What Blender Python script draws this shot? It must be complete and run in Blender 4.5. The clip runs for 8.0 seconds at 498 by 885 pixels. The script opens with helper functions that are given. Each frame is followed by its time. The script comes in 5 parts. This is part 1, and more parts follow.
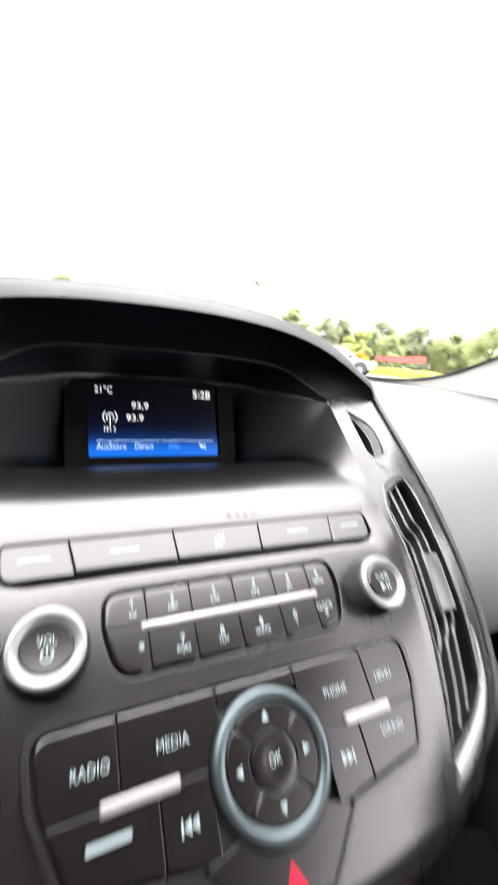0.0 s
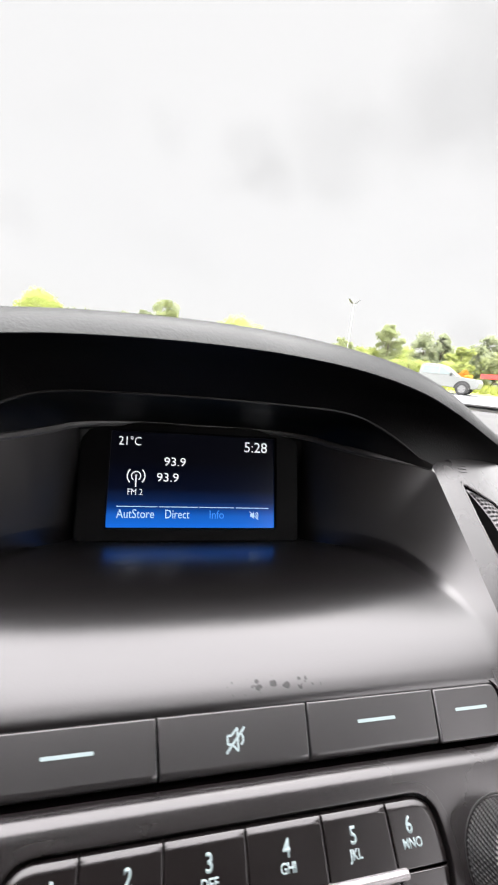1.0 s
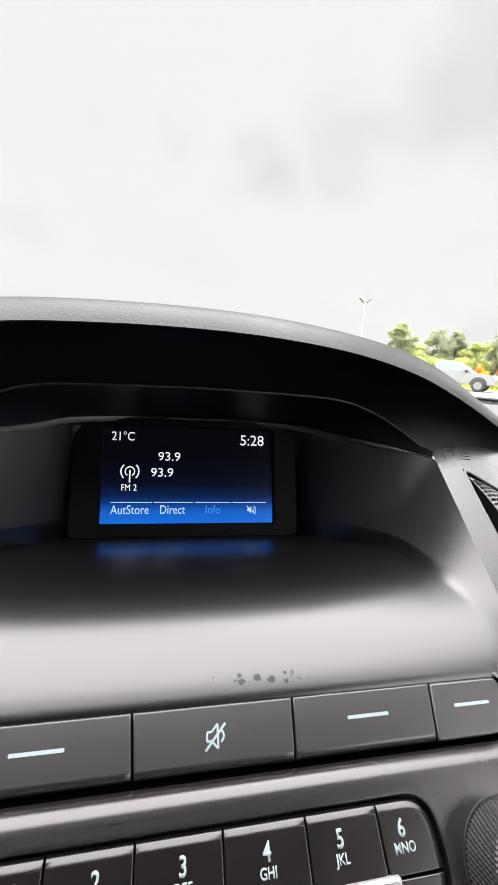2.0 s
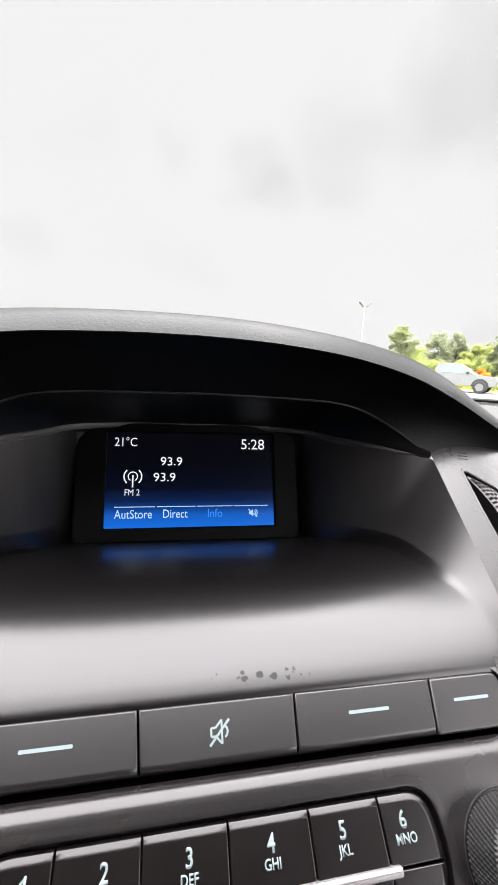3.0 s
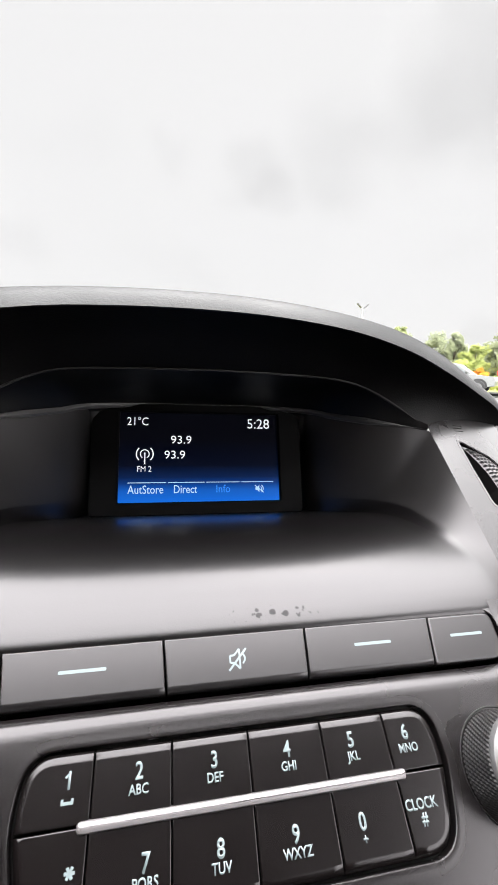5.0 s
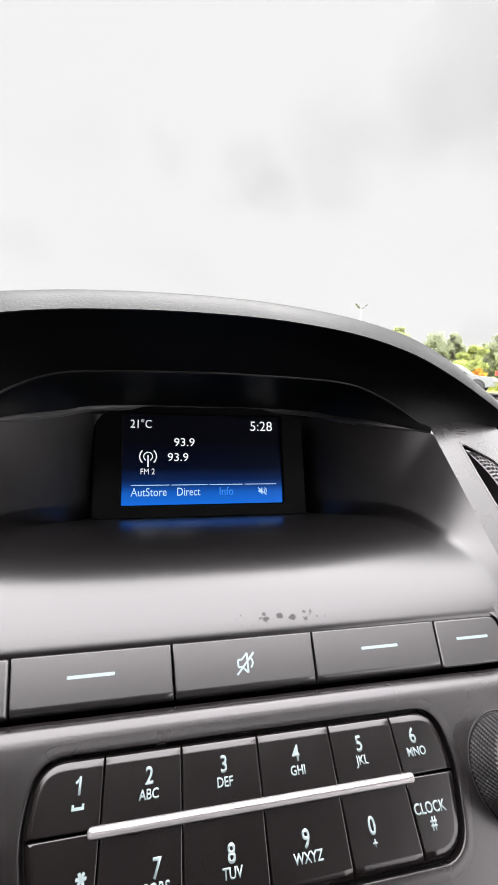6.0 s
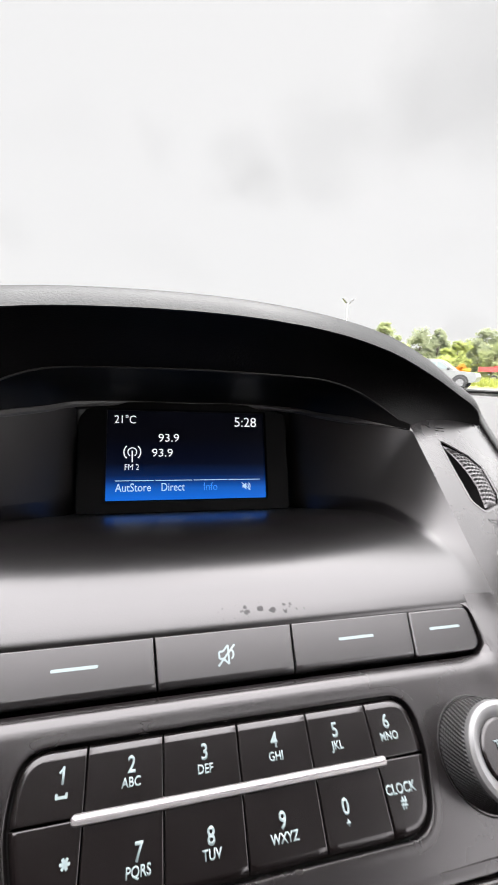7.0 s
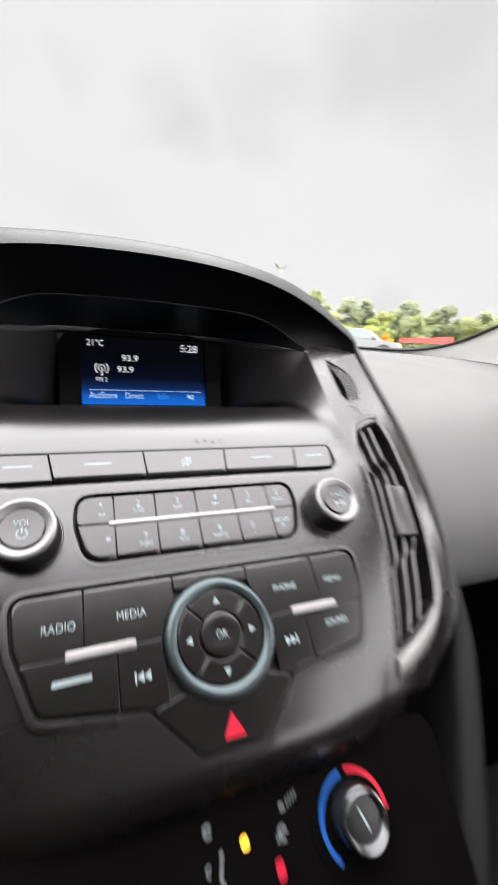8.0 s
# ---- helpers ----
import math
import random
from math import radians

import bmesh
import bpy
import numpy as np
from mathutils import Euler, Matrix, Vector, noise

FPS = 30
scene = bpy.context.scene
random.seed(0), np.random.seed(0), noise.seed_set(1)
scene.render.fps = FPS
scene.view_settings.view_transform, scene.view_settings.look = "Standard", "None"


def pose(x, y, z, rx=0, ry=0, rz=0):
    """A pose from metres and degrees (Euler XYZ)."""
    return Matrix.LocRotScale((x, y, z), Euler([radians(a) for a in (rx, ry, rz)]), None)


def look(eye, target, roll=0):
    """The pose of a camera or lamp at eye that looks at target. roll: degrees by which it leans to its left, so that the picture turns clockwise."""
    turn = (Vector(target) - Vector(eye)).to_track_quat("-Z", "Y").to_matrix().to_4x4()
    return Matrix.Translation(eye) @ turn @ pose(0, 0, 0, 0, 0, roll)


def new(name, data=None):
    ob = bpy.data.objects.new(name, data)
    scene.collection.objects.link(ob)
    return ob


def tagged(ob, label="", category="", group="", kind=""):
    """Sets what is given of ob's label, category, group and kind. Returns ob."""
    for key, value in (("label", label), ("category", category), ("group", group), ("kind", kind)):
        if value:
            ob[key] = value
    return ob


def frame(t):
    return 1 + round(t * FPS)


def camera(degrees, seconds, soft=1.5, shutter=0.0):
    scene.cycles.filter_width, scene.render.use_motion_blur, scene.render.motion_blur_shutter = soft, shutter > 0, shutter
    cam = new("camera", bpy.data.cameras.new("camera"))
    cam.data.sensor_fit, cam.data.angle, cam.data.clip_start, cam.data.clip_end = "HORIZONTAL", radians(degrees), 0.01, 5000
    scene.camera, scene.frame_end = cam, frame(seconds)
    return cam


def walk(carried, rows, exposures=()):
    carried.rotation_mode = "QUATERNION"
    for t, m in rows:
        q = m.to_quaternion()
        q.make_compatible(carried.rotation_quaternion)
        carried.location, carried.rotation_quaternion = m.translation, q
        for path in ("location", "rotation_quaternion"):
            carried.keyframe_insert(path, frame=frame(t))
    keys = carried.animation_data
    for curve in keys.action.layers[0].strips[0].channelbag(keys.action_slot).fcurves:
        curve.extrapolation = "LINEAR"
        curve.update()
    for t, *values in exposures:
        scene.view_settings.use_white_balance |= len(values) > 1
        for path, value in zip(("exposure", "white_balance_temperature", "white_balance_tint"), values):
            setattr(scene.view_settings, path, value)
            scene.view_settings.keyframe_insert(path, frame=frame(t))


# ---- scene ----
cam = camera(62.80, 8.0, shutter=0.5)
PATH = [
    (0, (-0.0706, -0.3054, 1.0851), (0.7673, 1.3670, 0.6523), 6.44),
    (0.2, (-0.0626, -0.2839, 1.1021), (0.7003, 1.4361, 0.7201), 7.03),
    (0.4, (-0.0516, -0.2628, 1.1107), (0.6156, 1.4948, 0.7208), 7.27),
    (0.5, (-0.0473, -0.2531, 1.1100), (0.5651, 1.5238, 0.7173), 7.12),
    (0.7, (-0.0443, -0.2390, 1.1076), (0.4991, 1.5641, 0.7340), 7.02),
    (1, (-0.0269, -0.2335, 1.0984), (0.4269, 1.5893, 0.7010), 6.02),
    (1.5, (-0.0155, -0.2314, 1.0926), (0.3902, 1.6025, 0.6944), 4.89),
    (3, (-0.0150, -0.2356, 1.0923), (0.3640, 1.6109, 0.7273), 3.24),
    (3.5, (-0.0118, -0.2376, 1.0900), (0.3690, 1.6101, 0.7330), 3.21),
    (4, (-0.0122, -0.2360, 1.0889), (0.3638, 1.6112, 0.7242), 3.07),
    (4.5, (-0.0118, -0.2409, 1.0875), (0.3668, 1.6073, 0.7312), 2.82),
    (5, (-0.0209, -0.2486, 1.0805), (0.3602, 1.5993, 0.7252), 2.67),
    (6.5, (-0.0237, -0.2480, 1.0822), (0.3763, 1.5965, 0.7299), 2.79),
    (7, (-0.0226, -0.2508, 1.0835), (0.4258, 1.5772, 0.7044), 3.24),
    (7.2, (-0.0293, -0.2585, 1.0862), (0.4579, 1.5581, 0.7001), 3.43),
    (7.4, (-0.0350, -0.2750, 1.0795), (0.4888, 1.5282, 0.6791), 3.55),
    (7.5, (-0.0364, -0.2830, 1.0755), (0.5111, 1.5062, 0.6447), 3.85),
    (7.6, (-0.0375, -0.2923, 1.0709), (0.5409, 1.4837, 0.6263), 4.06),
    (7.8, (-0.0412, -0.3158, 1.0662), (0.5956, 1.4317, 0.5897), 4.30),
    (7.9, (-0.0455, -0.3259, 1.0634), (0.6268, 1.4032, 0.5690), 4.55),
    (8, (-0.0514, -0.3408, 1.0641), (0.6917, 1.3556, 0.5574), 5.12),
]
walk(cam, [(t, look(eye, target, roll)) for t, eye, target, roll in PATH],
     exposures=[(0.0, 0.60, 6550, 12), (0.5, 0.26, 6550, 12), (1.0, 0.14, 6550, 12), (1.5, 0.09, 6550, 12), (3.0, 0.08, 6550, 12), (7.0, 0.08, 6550, 12), (8.0, 0.02, 6550, 12)])

# ---- light ----
world = bpy.data.worlds.new("overcast_sky")
scene.world = world
world.use_nodes = True


def wire(tree, a, b):
    tree.links.new(a, b)


def make_world():
    nt = world.node_tree
    nt.nodes.clear()
    out = nt.nodes.new("ShaderNodeOutputWorld")
    back = nt.nodes.new("ShaderNodeBackground")
    sky = nt.nodes.new("ShaderNodeTexSky")
    sky.sky_type, sky.sun_disc = "NISHITA", False
    sky.sun_elevation, sky.sun_rotation = radians(58), radians(20)
    coord = nt.nodes.new("ShaderNodeTexCoord")
    sep = nt.nodes.new("ShaderNodeSeparateXYZ")
    wire(nt, coord.outputs["Generated"], sep.inputs[0])
    # sky raised out of view towards the zenith, added to brighten the dash's reflections
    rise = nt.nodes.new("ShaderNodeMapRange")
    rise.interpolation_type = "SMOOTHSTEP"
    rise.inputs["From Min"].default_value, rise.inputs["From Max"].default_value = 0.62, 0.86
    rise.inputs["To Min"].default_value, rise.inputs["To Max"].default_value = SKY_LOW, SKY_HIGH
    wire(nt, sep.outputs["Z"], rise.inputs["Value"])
    # unseen sky to the sides and behind the car also raised, to light walls
    level = nt.nodes.new("ShaderNodeVectorMath")
    level.operation = "MULTIPLY"
    level.inputs[1].default_value = (1, 1, 0)
    wire(nt, coord.outputs["Generated"], level.inputs[0])
    unit = nt.nodes.new("ShaderNodeVectorMath")
    unit.operation = "NORMALIZE"
    wire(nt, level.outputs[0], unit.inputs[0])
    ahead = nt.nodes.new("ShaderNodeSeparateXYZ")
    wire(nt, unit.outputs[0], ahead.inputs[0])
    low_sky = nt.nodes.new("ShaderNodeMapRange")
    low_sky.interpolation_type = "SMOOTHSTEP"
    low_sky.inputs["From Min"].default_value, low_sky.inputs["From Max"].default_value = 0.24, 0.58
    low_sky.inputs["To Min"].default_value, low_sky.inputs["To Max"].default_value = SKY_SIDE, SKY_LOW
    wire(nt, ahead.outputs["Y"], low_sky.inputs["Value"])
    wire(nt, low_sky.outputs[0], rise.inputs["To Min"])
    # cloud layer flattened towards the horizon
    flat = nt.nodes.new("ShaderNodeVectorMath")
    flat.operation = "MULTIPLY"
    flat.inputs[1].default_value = (1.0, 1.0, 2.2)
    wire(nt, coord.outputs["Generated"], flat.inputs[0])
    soft = nt.nodes.new("ShaderNodeTexNoise")
    soft.inputs["Scale"].default_value, soft.inputs["Detail"].default_value = 3.1, 5.0
    soft.inputs["Roughness"].default_value = 0.52
    wire(nt, flat.outputs[0], soft.inputs["Vector"])
    clouds = nt.nodes.new("ShaderNodeMapRange")
    clouds.interpolation_type = "SMOOTHSTEP"
    clouds.inputs["From Min"].default_value, clouds.inputs["From Max"].default_value = 0.50, 0.72
    clouds.inputs["To Min"].default_value, clouds.inputs["To Max"].default_value = 1.0, 0.97
    wire(nt, soft.outputs["Fac"], clouds.inputs["Value"])
    mul = nt.nodes.new("ShaderNodeMath")
    mul.operation = "MULTIPLY"
    wire(nt, rise.outputs[0], mul.inputs[0])
    wire(nt, clouds.outputs[0], mul.inputs[1])
    # greyer cloud bellies: centre, extent and depth of tone
    ragged = nt.nodes.new("ShaderNodeTexNoise")
    ragged.inputs["Scale"].default_value, ragged.inputs["Detail"].default_value = 9.0, 5.0
    wire(nt, coord.outputs["Generated"], ragged.inputs["Vector"])
    push = nt.nodes.new("ShaderNodeVectorMath")
    push.operation = "MULTIPLY_ADD"
    push.inputs[1].default_value = (0.16, 0.16, 0.16)
    wire(nt, ragged.outputs["Color"], push.inputs[0])
    wire(nt, coord.outputs["Generated"], push.inputs[2])
    bellies = (((0.172, 0.909, 0.380), 0.085, 0.93), ((0.215, 0.915, 0.345), 0.060, 0.93), ((0.325, 0.855, 0.404), 0.13, 0.93), ((0.442, 0.777, 0.447), 0.12, 0.95), ((0.51, 0.70, 0.50), 0.17, 0.90),
               ((0.66, 0.58, 0.48), 0.26, 0.90), ((-0.005, 0.911, 0.412), 0.050, 0.96), ((-0.295, 0.933, 0.208), 0.06, 0.96), ((0.645, 0.761, 0.068), 0.075, 0.93))
    for centre, reach, tone in bellies:
        far = nt.nodes.new("ShaderNodeVectorMath")
        far.operation = "DISTANCE"
        far.inputs[1].default_value = [c + 0.08 for c in centre]
        wire(nt, push.outputs[0], far.inputs[0])
        belly = nt.nodes.new("ShaderNodeMapRange")
        belly.interpolation_type = "SMOOTHSTEP"
        belly.inputs["From Min"].default_value, belly.inputs["From Max"].default_value = reach * 0.3, reach
        belly.inputs["To Min"].default_value, belly.inputs["To Max"].default_value = tone, 1.0
        wire(nt, far.outputs["Value"], belly.inputs["Value"])
        nxt = nt.nodes.new("ShaderNodeMath")
        nxt.operation = "MULTIPLY"
        wire(nt, mul.outputs[0], nxt.inputs[0])
        wire(nt, belly.outputs[0], nxt.inputs[1])
        mul = nxt
    grey = nt.nodes.new("ShaderNodeVectorMath")
    grey.operation = "SCALE"
    grey.inputs[0].default_value = (1.0, 1.0, 1.0)
    wire(nt, mul.outputs[0], grey.inputs["Scale"])
    blue = nt.nodes.new("ShaderNodeVectorMath")
    blue.operation = "SCALE"
    blue.inputs["Scale"].default_value = 0.003
    wire(nt, sky.outputs[0], blue.inputs[0])
    add = nt.nodes.new("ShaderNodeVectorMath")
    add.operation = "ADD"
    wire(nt, grey.outputs[0], add.inputs[0])
    wire(nt, blue.outputs[0], add.inputs[1])
    wire(nt, add.outputs[0], back.inputs["Color"])
    back.inputs["Strength"].default_value = 1.0
    wire(nt, back.outputs[0], out.inputs[0])


# SKY_SIDE and SKY_HIGH lie out of view, set by how the dash should shine
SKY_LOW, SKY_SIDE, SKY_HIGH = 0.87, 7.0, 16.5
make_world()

sun_data = bpy.data.lights.new("sun", "SUN")
sun_data.energy, sun_data.angle, sun_data.color = 0.6, radians(25), (1.0, 0.97, 0.93)
sun = new("sun", sun_data)
sun.matrix_world = look((0, 0, 30), (-8, -14, 0))


# ---- materials ----
def material(name, base, rough=0.5, metal=0.0, grain=0.0, grain_size=0.001, mottle=0.0, mottle_size=0.03,
             spec=0.5, emit=None, emit_power=0.0, coat=0.0, per_object=0.0, rough_var=0.0, tint=(1, 1, 1)):
    """A surface with two scales of variation: broad mottling of tone and gloss, and fine relief."""
    mat = bpy.data.materials.new(name)
    mat.use_nodes = True
    nt = mat.node_tree
    bsdf = nt.nodes["Principled BSDF"]
    bsdf.inputs["Roughness"].default_value = rough
    bsdf.inputs["Metallic"].default_value = metal
    bsdf.inputs["Specular IOR Level"].default_value = spec
    bsdf.inputs["Coat Weight"].default_value = coat
    bsdf.inputs["Specular Tint"].default_value = (*tint, 1)
    bsdf.inputs["Base Color"].default_value = (*base, 1)
    coord = nt.nodes.new("ShaderNodeTexCoord")
    if mottle or rough_var:
        n = nt.nodes.new("ShaderNodeTexNoise")
        n.inputs["Scale"].default_value, n.inputs["Detail"].default_value = 1 / mottle_size, 6
        wire(nt, coord.outputs["Object"], n.inputs["Vector"])
        if mottle:
            mix = nt.nodes.new("ShaderNodeMix")
            mix.data_type = "RGBA"
            mix.inputs["A"].default_value = (*[c * (1 - mottle) for c in base], 1)
            mix.inputs["B"].default_value = (*[min(1, c * (1 + mottle)) for c in base], 1)
            wire(nt, n.outputs["Fac"], mix.inputs["Factor"])
            last = mix.outputs["Result"]
            if per_object:
                info = nt.nodes.new("ShaderNodeObjectInfo")
                hsv = nt.nodes.new("ShaderNodeHueSaturation")
                rng = nt.nodes.new("ShaderNodeMapRange")
                rng.inputs["To Min"].default_value, rng.inputs["To Max"].default_value = 1 - per_object, 1 + per_object
                wire(nt, info.outputs["Random"], rng.inputs["Value"])
                wire(nt, rng.outputs[0], hsv.inputs["Value"])
                wire(nt, last, hsv.inputs["Color"])
                last = hsv.outputs["Color"]
            wire(nt, last, bsdf.inputs["Base Color"])
        if rough_var:
            rr = nt.nodes.new("ShaderNodeMapRange")
            rr.inputs["From Min"].default_value, rr.inputs["From Max"].default_value = 0.3, 0.7
            rr.inputs["To Min"].default_value, rr.inputs["To Max"].default_value = rough - rough_var, rough + rough_var
            wire(nt, n.outputs["Fac"], rr.inputs["Value"])
            wire(nt, rr.outputs[0], bsdf.inputs["Roughness"])
    if grain:
        g = nt.nodes.new("ShaderNodeTexNoise")
        g.inputs["Scale"].default_value, g.inputs["Detail"].default_value = 1 / grain_size, 3
        wire(nt, coord.outputs["Object"], g.inputs["Vector"])
        bump = nt.nodes.new("ShaderNodeBump")
        bump.inputs["Strength"].default_value, bump.inputs["Distance"].default_value = grain, grain_size
        wire(nt, g.outputs["Fac"], bump.inputs["Height"])
        wire(nt, bump.outputs[0], bsdf.inputs["Normal"])
    if emit:
        bsdf.inputs["Emission Color"].default_value = (*emit, 1)
        bsdf.inputs["Emission Strength"].default_value = emit_power
    return mat


PLASTIC = (1.0, 0.96, 0.985)          # faintly rosy sheen of the moulded plastics
M_LIP = material("grained_hood_skin", (0.0085, 0.0085, 0.0088), 0.45, spec=0.21, grain=0.22, grain_size=0.0010, mottle=0.15, mottle_size=0.04, rough_var=0.04)
M_SATIN = material("satin_charcoal_plastic", (0.0037, 0.0031, 0.0032), 0.27, grain=0.012, grain_size=0.0005, mottle=0.12, mottle_size=0.04, rough_var=0.015, tint=PLASTIC)
M_POCKET = material("matt_black_pocket", (0.0036, 0.0034, 0.0035), 0.62, spec=0.09, grain=0.2, grain_size=0.0009, mottle=0.15)
M_BLACK = material("deep_black_plastic", (0.0018, 0.0016, 0.0016), 0.45, spec=0.3, grain=0.1, grain_size=0.0006, mottle=0.2)
M_KEY = material("dark_key_plastic", (0.0026, 0.0020, 0.0020), 0.23, spec=0.4, mottle=0.12, mottle_size=0.01, rough_var=0.015, tint=PLASTIC)
M_BUTTON = material("charcoal_button_plastic", (0.0066, 0.0062, 0.0064), 0.28, mottle=0.08, mottle_size=0.01, tint=PLASTIC)
M_SILVER = material("satin_silver_trim", (0.175, 0.163, 0.167), 0.36, 0.5, mottle=0.06, mottle_size=0.01, rough_var=0.06)
M_KNOBRING = material("satin_silver_ring", (0.102, 0.100, 0.102), 0.36, 0.5, mottle=0.06, mottle_size=0.01, rough_var=0.06)
M_CHROME = material("worn_dark_chrome", (0.12, 0.12, 0.125), 0.2, 0.95, mottle=0.1, mottle_size=0.006, rough_var=0.05)
M_RING = material("brushed_dark_chrome", (0.038, 0.049, 0.053), 0.33, 0.75, mottle=0.08, mottle_size=0.008, rough_var=0.05)
M_TRIM = material("satin_grey_metal_trim", (0.12, 0.117, 0.116), 0.42, 0.4, mottle=0.06, mottle_size=0.01, rough_var=0.05)
M_SIGN = material("dim_printed_sign", (0.05, 0.056, 0.058), 0.5, mottle=0.2, mottle_size=0.002)
M_LOUVRE = material("matt_charcoal_louvre", (0.0100, 0.0094, 0.0096), 0.40, grain=0.03, grain_size=0.0005, mottle=0.1, mottle_size=0.01, tint=PLASTIC)
M_KNURL = material("knurled_rubber", (0.0070, 0.0066, 0.0068), 0.36, spec=0.38, mottle=0.2)
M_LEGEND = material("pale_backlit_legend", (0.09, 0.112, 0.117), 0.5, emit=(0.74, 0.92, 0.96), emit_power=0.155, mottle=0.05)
# red and blue prints: emission added so they stay bright in the shade
M_RED = material("red_glowing_print", (0.16, 0.002, 0.010), 0.5, spec=0.15, emit=(1.0, 0.008, 0.05), emit_power=0.30, mottle=0.1, mottle_size=0.002)
M_BLUE = material("blue_glowing_print", (0.002, 0.03, 0.13), 0.5, spec=0.15, emit=(0.005, 0.15, 0.62), emit_power=0.24, mottle=0.1, mottle_size=0.002)
# near-black without sheen: shade low down and in gaps put into the colour
M_DARKPANEL = material("shaded_black_panel", (0.0016, 0.0014, 0.0014), 0.9, spec=0.0, mottle=0.2)
M_AMBER = material("amber_lamp", (0.8, 0.35, 0.02), 0.4, emit=(1.0, 0.30, 0.002), emit_power=0.8)
M_ENGRAVE = material("engraved_mark", (0.014, 0.014, 0.014), 0.6, mottle=0.2)
M_LINER = material("grey_fabric_liner", (0.030, 0.0285, 0.029), 0.95, grain=0.3, grain_size=0.003, mottle=0.08, mottle_size=0.06)
M_PILLAR = material("light_pillar_trim", (0.55, 0.54, 0.52), 0.7, grain=0.25, grain_size=0.0015, mottle=0.06, mottle_size=0.08)
# for unseen light-blocking boxes; red-brown to warm what the dash reflects
M_BLOCKER = material("red_brown_light_blocker", (0.030, 0.014, 0.012), 0.95, spec=0.0, grain=0.3, grain_size=0.002, mottle=0.2)
M_CARPET = material("dark_carpet", (0.008, 0.008, 0.008), 0.95, spec=0.0, grain=0.4, grain_size=0.004, mottle=0.3)


# ---- mesh helpers ----
MM = 0.001


def part(name, bm, mat, parent=None, label="", sharp=35, flat=False):
    me = bpy.data.meshes.new(name)
    bmesh.ops.recalc_face_normals(bm, faces=bm.faces) if len(bm.faces) < 4000 else None
    bm.to_mesh(me)
    bm.free()
    me.materials.append(mat)
    if not flat:
        me.shade_smooth()
        me.set_sharp_from_angle(angle=radians(sharp))
    ob = new(name, me)
    ob.parent = parent
    if label:
        tagged(ob, label)
    return ob


def thing(name, m, label, category, group="", kind=""):
    ob = new(name)
    ob.empty_display_size = 0.02
    ob.matrix_world = m
    return tagged(ob, label, category, group, kind)


def spline(pts, n):
    """Points evenly in parameter along a smooth curve through pts."""
    p = np.array(pts, float)
    q = np.vstack([2 * p[0] - p[1], p, 2 * p[-1] - p[-2]])
    res = []
    for i in np.linspace(0, len(p) - 1, n):
        k = min(int(i), len(p) - 2)
        t = i - k
        a, b, c, d = q[k:k + 4]
        res.append(0.5 * ((2 * b) + (c - a) * t + (2 * a - 5 * b + 4 * c - d) * t * t + (3 * b - a - 3 * c + d) * t ** 3))
    return np.array(res)


def round_poly(pts, r, seg=5):
    """A polygon with its corners rounded; r is one radius or one for each corner."""
    n = len(pts)
    rs = r if isinstance(r, (list, tuple)) else [r] * n
    res = []
    for i in range(n):
        p, a, b = Vector(pts[i]), Vector(pts[i - 1]), Vector(pts[(i + 1) % n])
        u, w = (a - p), (b - p)
        lu, lw = u.length, w.length
        u.normalize(), w.normalize()
        ang = u.angle(w, math.pi)
        if rs[i] <= 0 or ang > 3.05:
            res.append(p)
            continue
        d = min(rs[i] / math.tan(ang / 2), 0.49 * lu, 0.49 * lw)
        s, e = p + u * d, p + w * d
        for k in range(seg + 1):
            t = k / seg
            res.append((1 - t) ** 2 * s + 2 * t * (1 - t) * p + t * t * e)
    return [(float(v.x), float(v.y)) for v in res]


def inset(pts, d):
    n, res = len(pts), []
    area = sum(pts[i - 1][0] * pts[i][1] - pts[i][0] * pts[i - 1][1] for i in range(n))
    sgn = 1 if area > 0 else -1
    for i in range(n):
        p, a, b = Vector(pts[i]), Vector(pts[i - 1]), Vector(pts[(i + 1) % n])
        e1, e2 = (p - a), (b - p)
        if e1.length < 1e-9 or e2.length < 1e-9:
            res.append((p.x, p.y))
            continue
        e1.normalize(), e2.normalize()
        n1, n2 = Vector((-e1.y, e1.x)) * sgn, Vector((-e2.y, e2.x)) * sgn
        m = n1 + n2
        m = m / max(0.5, m.dot(n1)) if m.length > 1e-6 else n1
        q = p + m * d
        res.append((q.x, q.y))
    return res


def loop(bm, pts, z):
    return [bm.verts.new((x, y, z)) for x, y in pts]


def skin(bm, a, b, closed=True):
    n = len(a)
    for i in range(n if closed else n - 1):
        j = (i + 1) % n
        bm.faces.new((a[i], a[j], b[j], b[i]))


